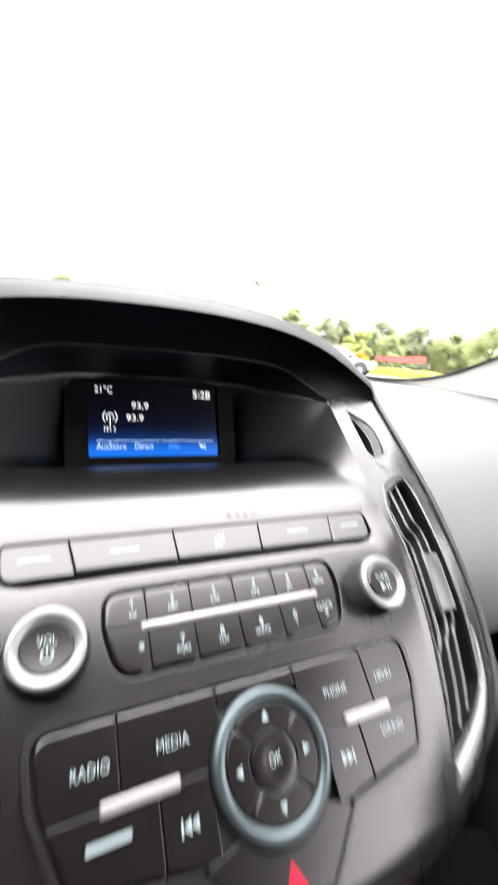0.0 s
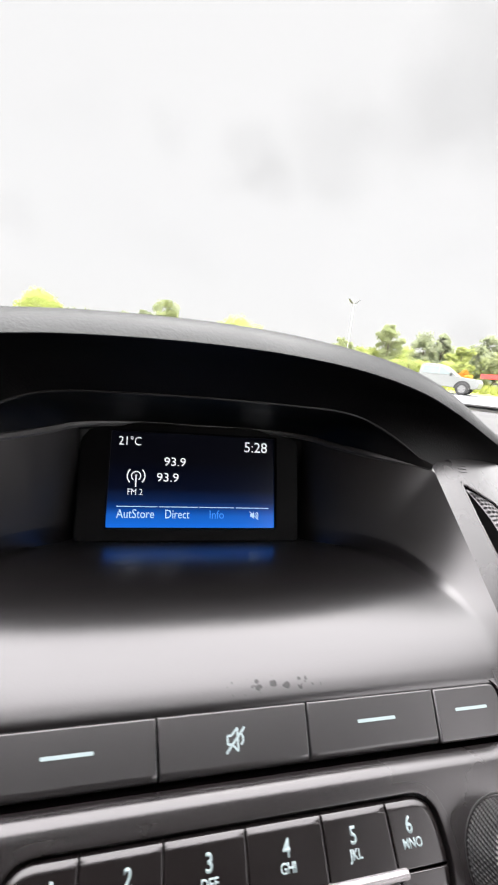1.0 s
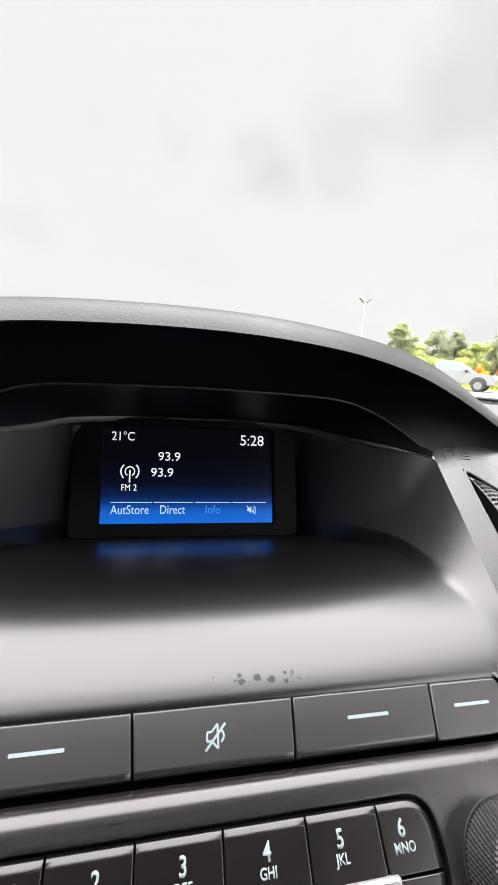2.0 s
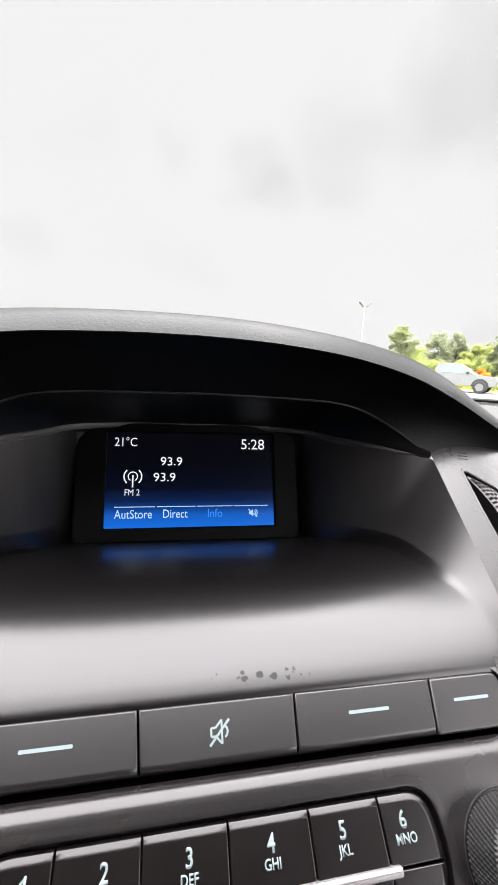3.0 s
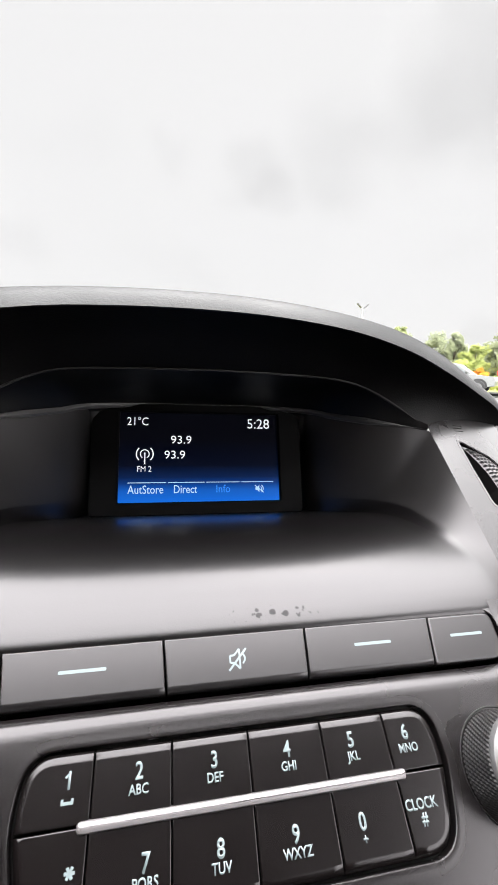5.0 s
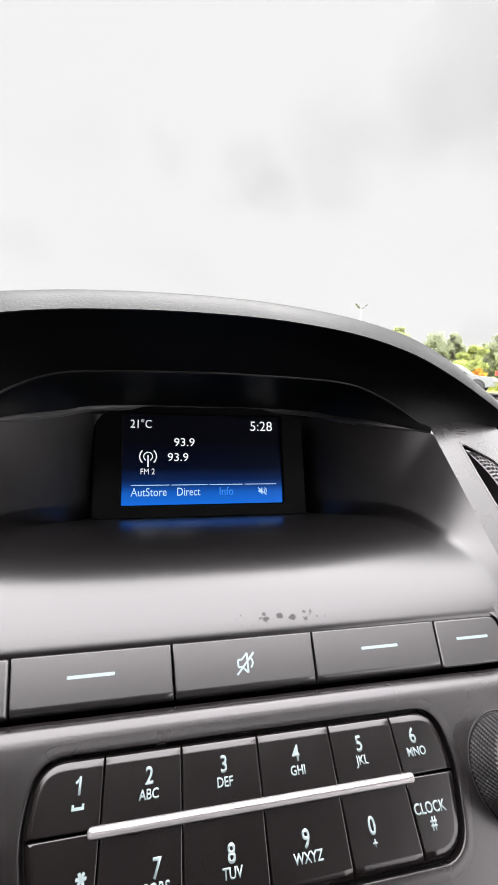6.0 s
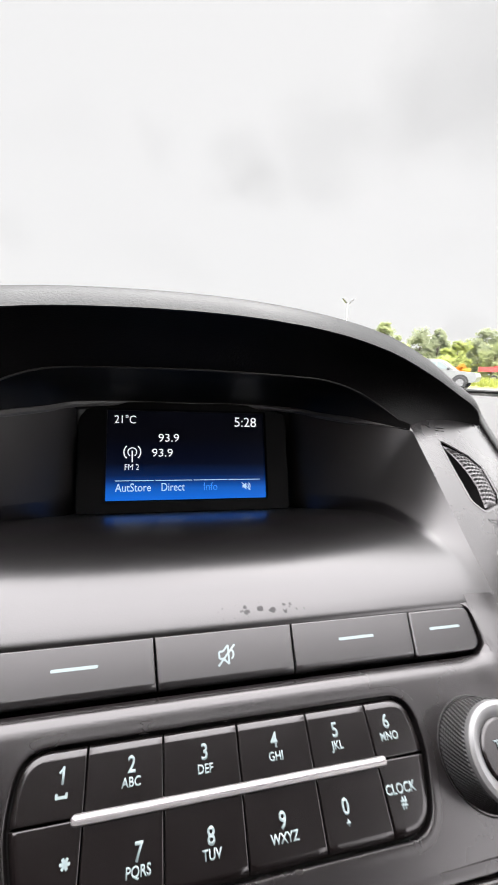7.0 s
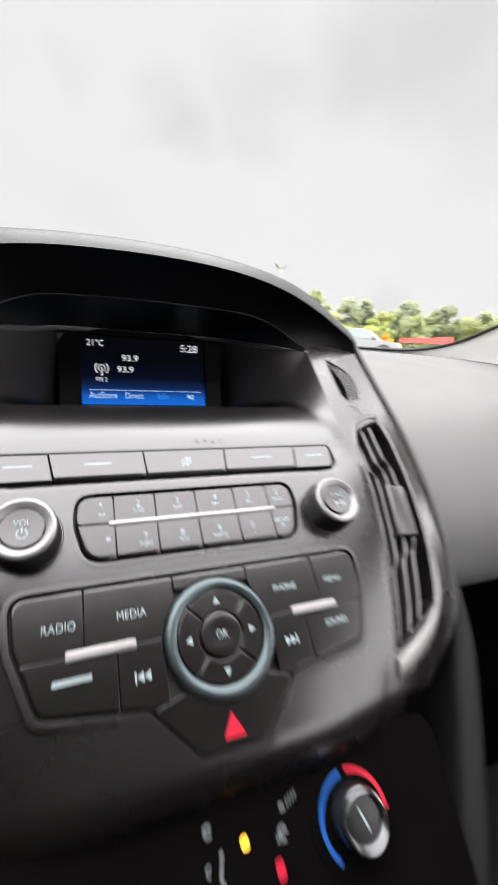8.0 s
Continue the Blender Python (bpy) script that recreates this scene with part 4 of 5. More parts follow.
# ---- rotary knobs ----
def build_knob(u, v, words, label):
    k = thing("rotary_knob", FACE @ Matrix.Translation((u * MM, -v * MM, 0)), label, "knob", "radio knobs")
    # collar blackened to stand in for the shadowed recess round the knob
    bm = bmesh.new()
    turned(bm, [(14.4, -1.5), (14.3, 0.05), (14.1, 0.10), (13.9, -0.1), (13.75, -1.0), (12.8, -1.4)], 64)
    part("collar", bm, M_BLACK, k)
    bm = bmesh.new()
    n = 152
    rings = []
    for j, z in enumerate(np.linspace(-1.0, 9.6, 21)):
        pts = []
        for i in range(n):
            a = 2 * math.pi * i / n
            r = 13.4 - 0.07 * z + (0.17 if j % 2 == 0 and (i + j // 2) % 2 == 0 else -0.13)
            pts.append((r * MM * math.cos(a), r * MM * math.sin(a)))
        rings.append(loop(bm, pts, z * MM))
    for a, b in zip(rings, rings[1:]):
        skin(bm, a, b)
    top = loop(bm, [(x * MM, y * MM) for x, y in circle(0, 0, 12.2, n)], 10.4 * MM)
    skin(bm, rings[-1], top)
    bm.faces.new(top)
    part("knurled_skirt", bm, M_KNURL, k, "black knurled grip", flat=True)
    bm = bmesh.new()
    turned(bm, [(12.45, 10.0), (12.45, 10.6), (12.0, 11.4), (10.9, 11.8), (9.5, 11.35), (8.4, 10.6), (8.15, 9.8)], 72)
    part("silver_ring", bm, M_KNOBRING, k, "polished silver ring")
    bm = bmesh.new()
    turned(bm, [(8.15, 10.2), (8.15, 10.9), (7.6, 11.3), (5, 11.1), (2, 11.0), (0, 11.0)], 48)
    cap = part("cap", bm, M_KEY, k)
    legend(words[0], 2.5, 0, 1.8, 11.32, cap, stretch=0.86, weight=0.025)
    if words[1] == "play":
        mark([[(-2.6, -3.8), (0.2, -2.2), (-2.6, -0.6)], stroke((1.2, -0.8), (1.2, -3.6), 0.8), stroke((2.6, -0.8), (2.6, -3.6), 0.8)], 11.32, cap)
    else:
        mark([arc_poly(0, -2.4, 1.5, 2.1, 120, 420, 20), stroke((0, -2.2), (0, -0.1), 0.6)], 11.32, cap)
    return k


build_knob(-71.8, 16.4, ("VOL", "power"), "black knurled volume knob with a polished silver ring")
build_knob(71.9, 16.4, ("TUNE", "play"), "black knurled tuning knob with a polished silver ring")


# ---- lower control panel ----
def build_panel():
    pan = thing("media_control_panel", FACE, "dark media key panel with round navigation pad and red hazard triangle", "control panel")
    outer = PANEL_EDGE
    part("well", slab(bmesh.new(), inset(outer, -2.8), -6, -3.2, 0), M_BLACK, pan)
    bm = bmesh.new()
    soft_frame(bm, outer)
    part("surround", bm, M_SATIN, pan, "raised satin surround")
    C, R = (1.2, -66.8), 23.2

    def key(poly, words, z1=0.1):
        bm = bmesh.new()
        rim_slab(bm, poly, -5, z1, edge_widths(poly, outer, 1.3, 0.28))
        return part("key", bm, M_KEY, pan, sharp=50)

    def around(u0, u1, y0, y1):
        """A clipped cell of the panel's upper body with the pad's circle taken out by moving points outwards."""
        body = round_poly([(-66, -80.5), (-30.0, -85.8), (30.0, -85.8), (66, -80.5), (74.8, -58), (76.5, -40.2), (-76.5, -40.2), (-74.8, -58)], [5, 2, 2, 5, 20, 6, 6, 20], 6)
        cell = hull_clip(body, u0, u1, y0, y1)
        fine = []
        for i in range(len(cell)):
            a, b = cell[i - 1], cell[i]
            m = max(1, int(math.dist(a, b) / 1.5))
            fine += [(a[0] + (b[0] - a[0]) * j / m, a[1] + (b[1] - a[1]) * j / m) for j in range(1, m + 1)]
        res = []
        for x, y in fine:
            dx, dy = x - C[0], y - C[1]
            d = math.hypot(dx, dy)
            if d < R + 0.6:
                s = (R + 0.6) / max(d, 1e-6)
                x, y = C[0] + dx * s, C[1] + dy * s
                x = min(max(x, u0), u1)
                y = min(max(y, y0), y1)
            if not res or math.dist(res[-1], (x, y)) > 0.15:
                res.append((x, y))
        return res

    sx = (-51.0, -15.8, 17.6, 52.0)
    k = key(around(-90, sx[0] - 0.25, -63.0, -39), 0)
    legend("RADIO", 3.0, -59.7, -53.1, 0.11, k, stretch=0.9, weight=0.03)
    k = key(around(-90, -39.75, -95, -63.5), 0)
    mark([rect(-61.8, -48.6, 70.4, 72.0)], 0.11, k)
    def shoulder(u_in, u_out, side):
        """The key between the pad and its outer neighbour, hollowed by the pad's circle."""
        r = R + 0.6
        a0 = math.acos(side * (u_in - C[0]) / r)
        a1 = math.asin((-63.0 - C[1]) / r)
        arc = [(C[0] + side * r * math.cos(a), C[1] + r * math.sin(a)) for a in np.linspace(a0, a1, 12)]
        return [(u_out, -63.0), (u_out, -40.2), (u_in, -40.2)] + arc

    k = key(shoulder(sx[1] - 0.25, sx[0] + 0.25, -1), 0)
    legend("MEDIA", 3.0, -33.4, -52.5, 0.11, k, stretch=0.9)
    k = key(around(-39.25, -22.0, -95, -63.5), 0)
    mark([stroke((-33.6, -73.2), (-33.6, -76.8), 0.7), [(-33.2, -75), (-30.6, -73.2), (-30.6, -76.8)], [(-30.6, -75), (-28.0, -73.2), (-28.0, -76.8)]], 0.11, k)
    key(around(sx[1] + 0.25, sx[2] - 0.25, -46, -39), 0)
    k = key(shoulder(sx[2] + 0.25, sx[3] - 0.25, 1), 0)
    legend("PHONE", 2.7, 35.0, -52.8, 0.11, k, stretch=0.9, weight=0.025)
    k = key(around(23.5, 40.75, -95, -63.5), 0)
    mark([[(29.2, -72.7), (29.2, -76.3), (31.8, -74.5)], [(31.8, -72.7), (31.8, -76.3), (34.4, -74.5)], stroke((34.8, -72.7), (34.8, -76.3), 0.7)], 0.11, k)
    k = key(around(sx[3] + 0.25, 90, -63.0, -39), 0)
    legend("MENU", 2.6, 60.9, -52.6, 0.11, k, stretch=0.9)
    k = key(around(41.25, 90, -95, -63.5), 0)
    legend("SOUND", 2.6, 56.4, -71.2, 0.11, k, stretch=0.9, weight=0.025)
    for a, b in ((-57.5, -32.5), (35.0, 58.5)):
        bm = bmesh.new()
        slab(bm, round_poly(rect(a, b, 61.6, 65.0), 0.7), -2, 1.4, 0.8)
        part("silver_bar", bm, M_SILVER, pan, "satin silver bar between key rows")
    # hazard key below the pad
    lobe = round_poly([(-12.6, -104.2), (12.6, -104.2), (28.2, -87.2), (18.0, -84.0)] + [(C[0] + (R + 0.6) * math.cos(a), C[1] + (R + 0.6) * math.sin(a)) for a in np.linspace(radians(-46), radians(-134), 12)] + [(-16.4, -84.0), (-28.2, -87.2)], [4, 4, 1] + [0] * 14 + [1], 5)
    k = key(lobe, 0)
    mark([round_poly([(-4.4, -101.6), (4.4, -101.6), (0, -93.6)], 0.3)], 0.11, k, M_RED, "hazard_triangle")
    # navigation pad
    nav = part("navigation_ring", turned(bmesh.new(), [(R, -3), (R, 1.2), (R - 0.5, 2.2), (R - 1.7, 2.9), (R - 3.4, 2.8), (R - 4.5, 2.1), (R - 4.9, 0.8), (R - 5.0, -0.5)], 96, *C), M_RING, pan, "brushed dark chrome ring")
    gap = 0.35
    for q in range(4):
        a0, a1 = 45 + 90 * q, 135 + 90 * q
        pts = arc_poly(C[0], C[1], 9.3, R - 5.2, a0 + 1.2, a1 - 1.2, 16)
        bm = bmesh.new()
        slab(bm, pts, -3, 1.4, 0.5)
        seg = part("arrow_key", bm, M_KEY, nav, sharp=50)
        d = Vector((math.cos(radians(a0 + 45)), math.sin(radians(a0 + 45))))
        n = Vector((-d.y, d.x))
        c = Vector(C) + d * 13.6
        tip, b1, b2 = c + d * 1.5, c - d * 1.3 + n * 1.5, c - d * 1.3 - n * 1.5
        mark([[tuple(tip), tuple(b1), tuple(b2)]], 1.42, nav)
    ok = part("ok_button", turned(bmesh.new(), [(8.9, -3), (8.9, 1.6), (8.4, 2.3), (7.4, 2.5), (4, 2.1), (0, 2.0)], 56, *C), M_KEY, pan)
    legend("OK", 3.0, C[0], C[1], 2.55, ok, stretch=0.82, weight=0.02)


build_panel()


# ---- climate panel ----
def build_climate():
    base = FACE @ Matrix.Translation((0, 0, -12 * MM))
    cl = thing("climate_panel", base, "black climate control panel with rotary dial and small lit signs", "control panel")
    # panel and dial base blackened for the shade under the stack's overhang
    bm = bmesh.new()
    slab(bm, round_poly([(-90, -190), (90, -190), (96, -116), (-96, -116)], 8), -12, 0, 1.0)
    part("panel", bm, M_DARKPANEL, cl)
    c = (45.0, -139.5)
    dial = part("dial_base", turned(bmesh.new(), [(19, 0), (19, 0.3), (18.2, 0.6), (12, 0.7), (11, 0.7)], 64, *c), M_DARKPANEL, cl)
    mark([arc_poly(*c, 13.6, 15.4, 98, 226, 24)], 0.75, dial, M_BLUE, "cold_scale")
    mark([arc_poly(*c, 13.6, 15.4, -4, 88, 20)], 0.75, dial, M_RED, "warm_scale")
    part("dial_ring", turned(bmesh.new(), [(10.4, 0.5), (10.2, 5), (9.9, 7.5), (9.4, 8.6), (8.7, 8.9), (7.9, 8.3), (7.5, 7)], 64, *c), M_CHROME, cl, "brushed chrome dial ring")
    cap = part("dial_cap", turned(bmesh.new(), [(7.4, 6), (7.4, 7.2), (6.6, 7.6), (0, 7.4)], 48, *c), M_BLACK, cl)
    mark([stroke((c[0] - 1.2, c[1] + 3.4), (c[0] + 1.0, c[1] - 3.0), 0.9)], 7.7, cap)
    mark([round_poly(rect(15.0, 17.4, 127.4, 129.2), 0.5)] + [stroke((18.2 + 1.3 * i, -128.6 + 0.5 * i), (18.9 + 1.3 * i, -126.6 + 0.5 * i), 0.55) for i in range(4)], 0.05, cl, M_SIGN, "defrost_sign")
    mark([arc_poly(-12.7, -126.9, 0.6, 1.9, 20, 330, 12)], 0.05, cl, M_SIGN, "fan_sign")
    mark([circle(0.0, -133.7, 1.8, 10)], 0.05, cl, M_AMBER, "amber_indicator")
    mark([arc_poly(14.8, -135.4, 0.7, 2.1, 0, 300, 14), stroke((11.8, -136.6), (14.4, -136.0), 1.3)], 0.05, cl, M_SIGN, "recirculation_sign")
    mark([circle(-8.8, -134.4, 1.0, 12), stroke((-9.0, -136), (-10.2, -140.4), 1.3), stroke((-10.3, -140.4), (-8.2, -143), 0.9), arc_poly(-13.8, -137.0, 0.5, 1.4, 30, 300, 10)], 0.05, cl, M_SIGN, "airflow_sign")
    mark([round_poly(rect(9.8, 13.2, 142, 147), 1.2)], 0.05, cl, M_RED, "red_sign")


build_climate()


# ---- side air vent ----
def build_vent():
    vent = thing("air_vent", Matrix(), "tall black louvred air vent with grey slider and silver trim", "air vent")
    f0, f1 = VENT["f0"], VENT["f1"]
    fs = list(np.linspace(f0, f1, 9))
    vl = np.linspace(0, 1, 26)

    def rim(grow, lift, cap=None):
        """An outline round the opening, grown outwards; cap is the growth at its upper end."""
        cap = grow if cap is None else cap
        lo, hi = f0 - grow / 60, f1 + grow / 60
        pts = []
        bottom = [band(hi + (lo - hi) * t, (vent_bottom(f1) + grow * 0.6) * (1 - t) + (vent_bottom(f0) + grow) * t + 2.5 * math.sin(math.pi * t), lift) for t in np.linspace(0, 1, 10)[1:-1]]
        top = [band(lo + (hi - lo) * t, (vent_top(f0) - cap) * (1 - t) + (vent_top(f1) - cap * 0.8) * t - 4.2 * math.sin(math.pi * t), lift) for t in np.linspace(0.17, 0.83, 9)]
        def tuck(k, f):
            return f + (0.42 - f) * 0.27 * max(0.0, 1 - k / 4.0) ** 2
        right = [band(tuck(k, hi), vent_top(f1) - cap * 0.8 + (vent_bottom(f1) - vent_top(f1) + cap * 0.8 + grow * 0.6) * t, lift) for k, t in enumerate(vl)]
        left = [band(tuck(k, lo), vent_top(f0) - cap + (vent_bottom(f0) - vent_top(f0) + cap + grow) * t, lift) for k, t in enumerate(vl)]
        return right + bottom + left[::-1] + top
    bm = bmesh.new()
    rows = [rim(3.6, -1.2, 10.5), rim(3.2, 0.10, 9.8), rim(2.6, 0.45, 8.6), rim(1.6, 0.25, 5.5), rim(0.6, -0.9, 2.0), rim(0.0, -3.0, 0.0), rim(-0.3, -6.0, -0.6)]
    sheet(bm, [r + [r[0]] for r in rows])
    part("frame", bm, M_SATIN, vent, "satin charcoal frame")
    bm = bmesh.new()
    rows = [rim(-0.4, -3.5), rim(-0.8, -26), rim(-3, -34)]
    sheet(bm, [r + [r[0]] for r in rows])
    bm.faces.new([bm.verts.new(p) for p in rim(-2.5, -32)])
    part("duct", bm, M_BLACK, vent, "dark duct behind the louvres")
    # bright trim round the lower outer corner
    bm = bmesh.new()
    inner = spline([(f1 + 0.035, 46), (f1 + 0.032, 58), (f1 + 0.012, 70), (f1 - 0.10, 79), (f1 - 0.26, 85.5), (f1 - 0.42, 89.8), (f0 - 0.01, 93.0)], 28)
    outer = spline([(f1 + 0.045, 44), (f1 + 0.085, 58), (f1 + 0.075, 74), (f1 - 0.01, 87), (f1 - 0.16, 95.0), (f1 - 0.34, 99.5), (f0 + 0.015, 101.5)], 28)
    rows = []
    for a, b in zip(inner, outer):
        row = []
        for s, lift in ((-0.06, -2.0), (0.0, 0.3), (0.1, 1.3), (0.3, 1.9), (0.6, 1.8), (0.85, 1.2), (1.0, 0.3), (1.06, -1.5)):
            q = a + (b - a) * s
            row.append(band(float(q[0]), float(q[1]), lift))
        rows.append(row)
    rows = [[p - FACE_N * 0.003 for p in rows[0]]] + rows + [[p - FACE_N * 0.003 for p in rows[-1]]]
    sheet(bm, rows)
    part("silver_trim", bm, M_TRIM, vent, "silver trim at the lower corner")
    # louvres with a kink, standing along the opening
    for f in (0.215, 0.36, 0.505):
        bm = bmesh.new()
        rows = []
        a, b = vent_top(f) - 4, vent_bottom(f) + 8
        for t in np.linspace(0, 1, 90):
            v = a + (b - a) * t
            k = 0.06 * (1 / (1 + math.exp(-(v - (a + 31)) / 1.1))) - 0.06 * (1 / (1 + math.exp(-(v - (b - 43)) / 1.1)))
            ff = f + k - 0.03
            edge = [(-0.02, -22), (-0.006, -6), (-0.002, -4.4), (0.010, -3.6), (0.026, -3.6), (0.036, -4.6), (0.040, -7), (0.042, -22)]
            rows.append([band(ff + df, v, l) for df, l in edge])
        sheet(bm, rows)
        part("louvre", bm, M_LOUVRE, vent)
    bm = bmesh.new()
    rows = [[band(f, v, l) for f, l in ((0.305, -12), (0.305, -3), (0.31, -1.4), (0.33, -0.4), (0.38, -0.2), (0.46, -0.2), (0.485, 0.6), (0.51, 1.2), (0.53, 0.9), (0.54, -0.8), (0.54, -12))] for v in (3, 3.01, 3.6, 4.5, 12, 24, 33, 34.0, 34.5, 34.51)]
    for i in (1, 8):
        rows[i] = [p - FACE_N * 0.0007 for p in rows[i]]
    for i in (2, 7):
        rows[i] = [p - FACE_N * 0.0002 for p in rows[i]]
    rows[0] = [p - FACE_N * 0.01 for p in rows[1]]
    rows[-1] = [p - FACE_N * 0.01 for p in rows[-2]]
    sheet(bm, rows)
    part("slider", bm, M_LOUVRE, vent, "grey plastic slider tab")


build_vent()


# ---- thumbwheel above the vent ----
def build_wheel():
    w = thing("vent_thumbwheel", Matrix(), "black ribbed thumbwheel set in a slot of the charcoal stack", "thumbwheel")
    def slot(grow, lift):
        c = (0.43, -88)
        rp = round_poly([((p[0] - c[0]) * 62, p[1] - c[1]) for p in SLOT], [1, 5, 5, 4, 3, 2.5, 4, 10], 4)
        rp = inset(rp, -grow)
        return [band(c[0] + x / 62, c[1] + y, lift) for x, y in rp]
    bm = bmesh.new()
    rows = [slot(2.2, -0.25), slot(1.8, 0.10), slot(0.6, 0.12), slot(0.0, -0.3), slot(-0.3, -2.5), slot(-0.6, -14)]
    sheet(bm, [r + [r[0]] for r in rows])
    part("slot", bm, M_SATIN, w)
    bm = bmesh.new()
    bm.faces.new([bm.verts.new(p) for p in slot(0.5, -12)])
    part("slot_floor", bm, M_BLACK, w)
    # the wheel: a bulging rim that fills the outer part of the slot, with diamond ribs
    bm = bmesh.new()
    rows = []
    for i, v in enumerate(np.linspace(-105, -67.5, 91)):
        t = i / 90
        left = float(np.interp(v, [-106, -97, -88, -79, -67.5], [0.262, 0.305, 0.345, 0.365, 0.345]))
        right = float(np.interp(v, [-107.5, -98.3, -90.5, -75.5, -70.5, -66], [0.24, 0.470, 0.560, 0.545, 0.50, 0.37])) - 0.014
        row = [band(left - 0.012, v, -13), band(left - 0.004, v, -5)]
        for j in range(37):
            s = j / 36
            lift = -2.6 + 3.7 * math.sin(math.pi * min(1, t * 0.9 + 0.05)) ** 0.6 * math.sin(math.pi * (0.12 + 0.80 * s)) ** 0.5
            if 1 < j and 4 < i < 86:
                lift += 0.52 * math.cos(2 * math.pi * (v / 4.4 + s * 2.6)) * math.cos(2 * math.pi * (v / 4.4 - s * 2.6))
            row.append(band(left + (max(right, left + 0.004) - left) * s, v, lift))
        rows.append(row + [band(max(right, left + 0.004) + 0.003, v, -3), band(max(right, left + 0.004) + 0.005, v, -12)])
    sheet(bm, rows)
    part("ribbed_wheel", bm, M_BUTTON, w, "black wheel with diamond ribs", sharp=20)
    # engraved closed-vent sign below it
    bm = bmesh.new()
    c = [(0.285, -60.5), (0.365, -60), (0.42, -54.5), (0.34, -55)]
    q = [band(f, v, 0.25) for f, v in c]
    for i, j in ((0, 1), (1, 2), (2, 3), (3, 0), (0, 2), (1, 3)):
        d = (q[j] - q[i]).normalized().cross(FACE_N).normalized() * 0.00016
        bm.faces.new([bm.verts.new(p) for p in (q[i] + d, q[j] + d, q[j] - d, q[i] - d)])
    part("vent_sign", bm, M_ENGRAVE, w)
    # three small ribs above it
    for v in (-119.0, -117.1, -115.2):
        bm = bmesh.new()
        q0 = 0.268 + (v + 119) * -0.004
        rows = [[band(q0 + 0.095 * t, v + dv, l) for dv, l in ((-0.45, -0.1), (-0.25, 0.35), (0.25, 0.35), (0.45, -0.1))] for t in (0, 0.03, 0.5, 0.97, 1)]
        sheet(bm, rows)
        part("rib", bm, M_SATIN, w)


build_wheel()


# ---- car shell round the camera ----
def build_shell():
    sh = thing("car_shell", Matrix(), "plain grey car cabin with pale pillars, headliner and glazed openings", "car interior", kind="structure")
    # windscreen corner curve: along the dash, then up the pillar
    for side in (1, -1):
        base = [(0.42, 0.56, 1.040), (0.54, 0.45, 1.048), (0.600, 0.352, 1.0535), (0.632, 0.275, 1.072), (0.645, 0.20, 1.106), (0.652, 0.10, 1.160), (0.648, -0.02, 1.23), (0.480, -0.44, 1.445)]
        line = spline(base, 40)
        bm = bmesh.new()
        rows = []
        for i, p in enumerate(line):
            p = Vector(p)
            t = (Vector(line[min(i + 1, 39)]) - Vector(line[max(i - 1, 0)])).normalized()
            a = t.cross(Vector((0.6, 0.6, 0.6))).normalized()
            b = t.cross(a)
            rows.append([p + a * (0.0032 * math.cos(q)) + b * (0.0032 * math.sin(q)) for q in [2 * math.pi * k / 8 for k in range(9)]])
        rows = [[(side * q.x, q.y, q.z) for q in r] for r in rows]
        sheet(bm, rows)
        part("windscreen_seal", bm, M_BLACK, sh, "black rubber windscreen seal")
        bm = bmesh.new()
        rows = []
        for i, p in enumerate(line):
            f = max(0.0, (i - 8) / 31)
            w = 0.02 + 0.075 * min(1, max(0.0, f) * 3.0)
            x, y, z = p
            rows.append([(side * (x + 0.004), y - 0.004, z - 0.001), (side * (x + 0.012 + 0.25 * w), y - 0.55 * w, z + 0.003 - 0.25 * w), (side * (x + 0.022 + 0.5 * w), y - 1.1 * w, z - 0.62 * w), (side * (x + 0.03 + 0.6 * w), y - 1.6 * w, z - 1.2 * w - 0.03)])
        sheet(bm, rows)
        part("pillar", bm, M_PILLAR, sh, "pale grey pillar trim")
        # sill heights, out of view, set per side by what the dash reflects
        bm = bmesh.new()
        box(bm, *sorted((side * 0.705, side * 0.72)), -1.9, 0.20, 0.35, 0.97 if side > 0 else 1.05)
        part("door_panel", bm, M_CARPET, sh)
        # out of view, set far in so side sky reaches the right-hand keys
        bm = bmesh.new()
        box(bm, *sorted((side * 0.455, side * 0.490)), -1.9, -0.44, 1.445, 1.48)
        part("roof_rail", bm, M_LINER, sh)
        # unseen wall added to block light from the left rear, low on the right
        bm = bmesh.new()
        box(bm, *sorted((side * 0.535, side * 0.70)), -1.93, -0.64, 0.97, 1.02 if side > 0 else 1.40)
        part("rear_side_blocker", bm, M_CARPET, sh)
    # unseen, narrowed and darkened to steer what the face reflects
    bm = bmesh.new()
    rows = [[(x, y, z + 0.03 * (1 - (x / 0.46) ** 2)) for x in np.linspace(-0.46, 0.46, 9)] for y, z in ((-0.44, 1.445), (-0.60, 1.465), (-0.9, 1.46), (-1.5, 1.42), (-1.95, 1.35))]
    sheet(bm, rows)
    part("headliner", bm, M_LINER, sh, "unseen fabric headliner, darkened to dim its reflection in the face")
    bm = bmesh.new()
    box(bm, -0.72, 0.72, -2.0, 0.75, 0.28, 0.30)
    part("cabin_floor", bm, M_CARPET, sh)
    # unseen wall carried up to the roof to block light from behind
    bm = bmesh.new()
    box(bm, -0.72, 0.72, -1.98, -1.93, 0.30, 1.50)
    part("rear_blocking_wall", bm, M_CARPET, sh)
    bm = bmesh.new()
    box(bm, -0.72, 0.72, 0.66, 0.70, 0.28, 1.025)
    part("firewall", bm, M_CARPET, sh)
    # unseen boxes added to block light from the left; no real partition
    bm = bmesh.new()
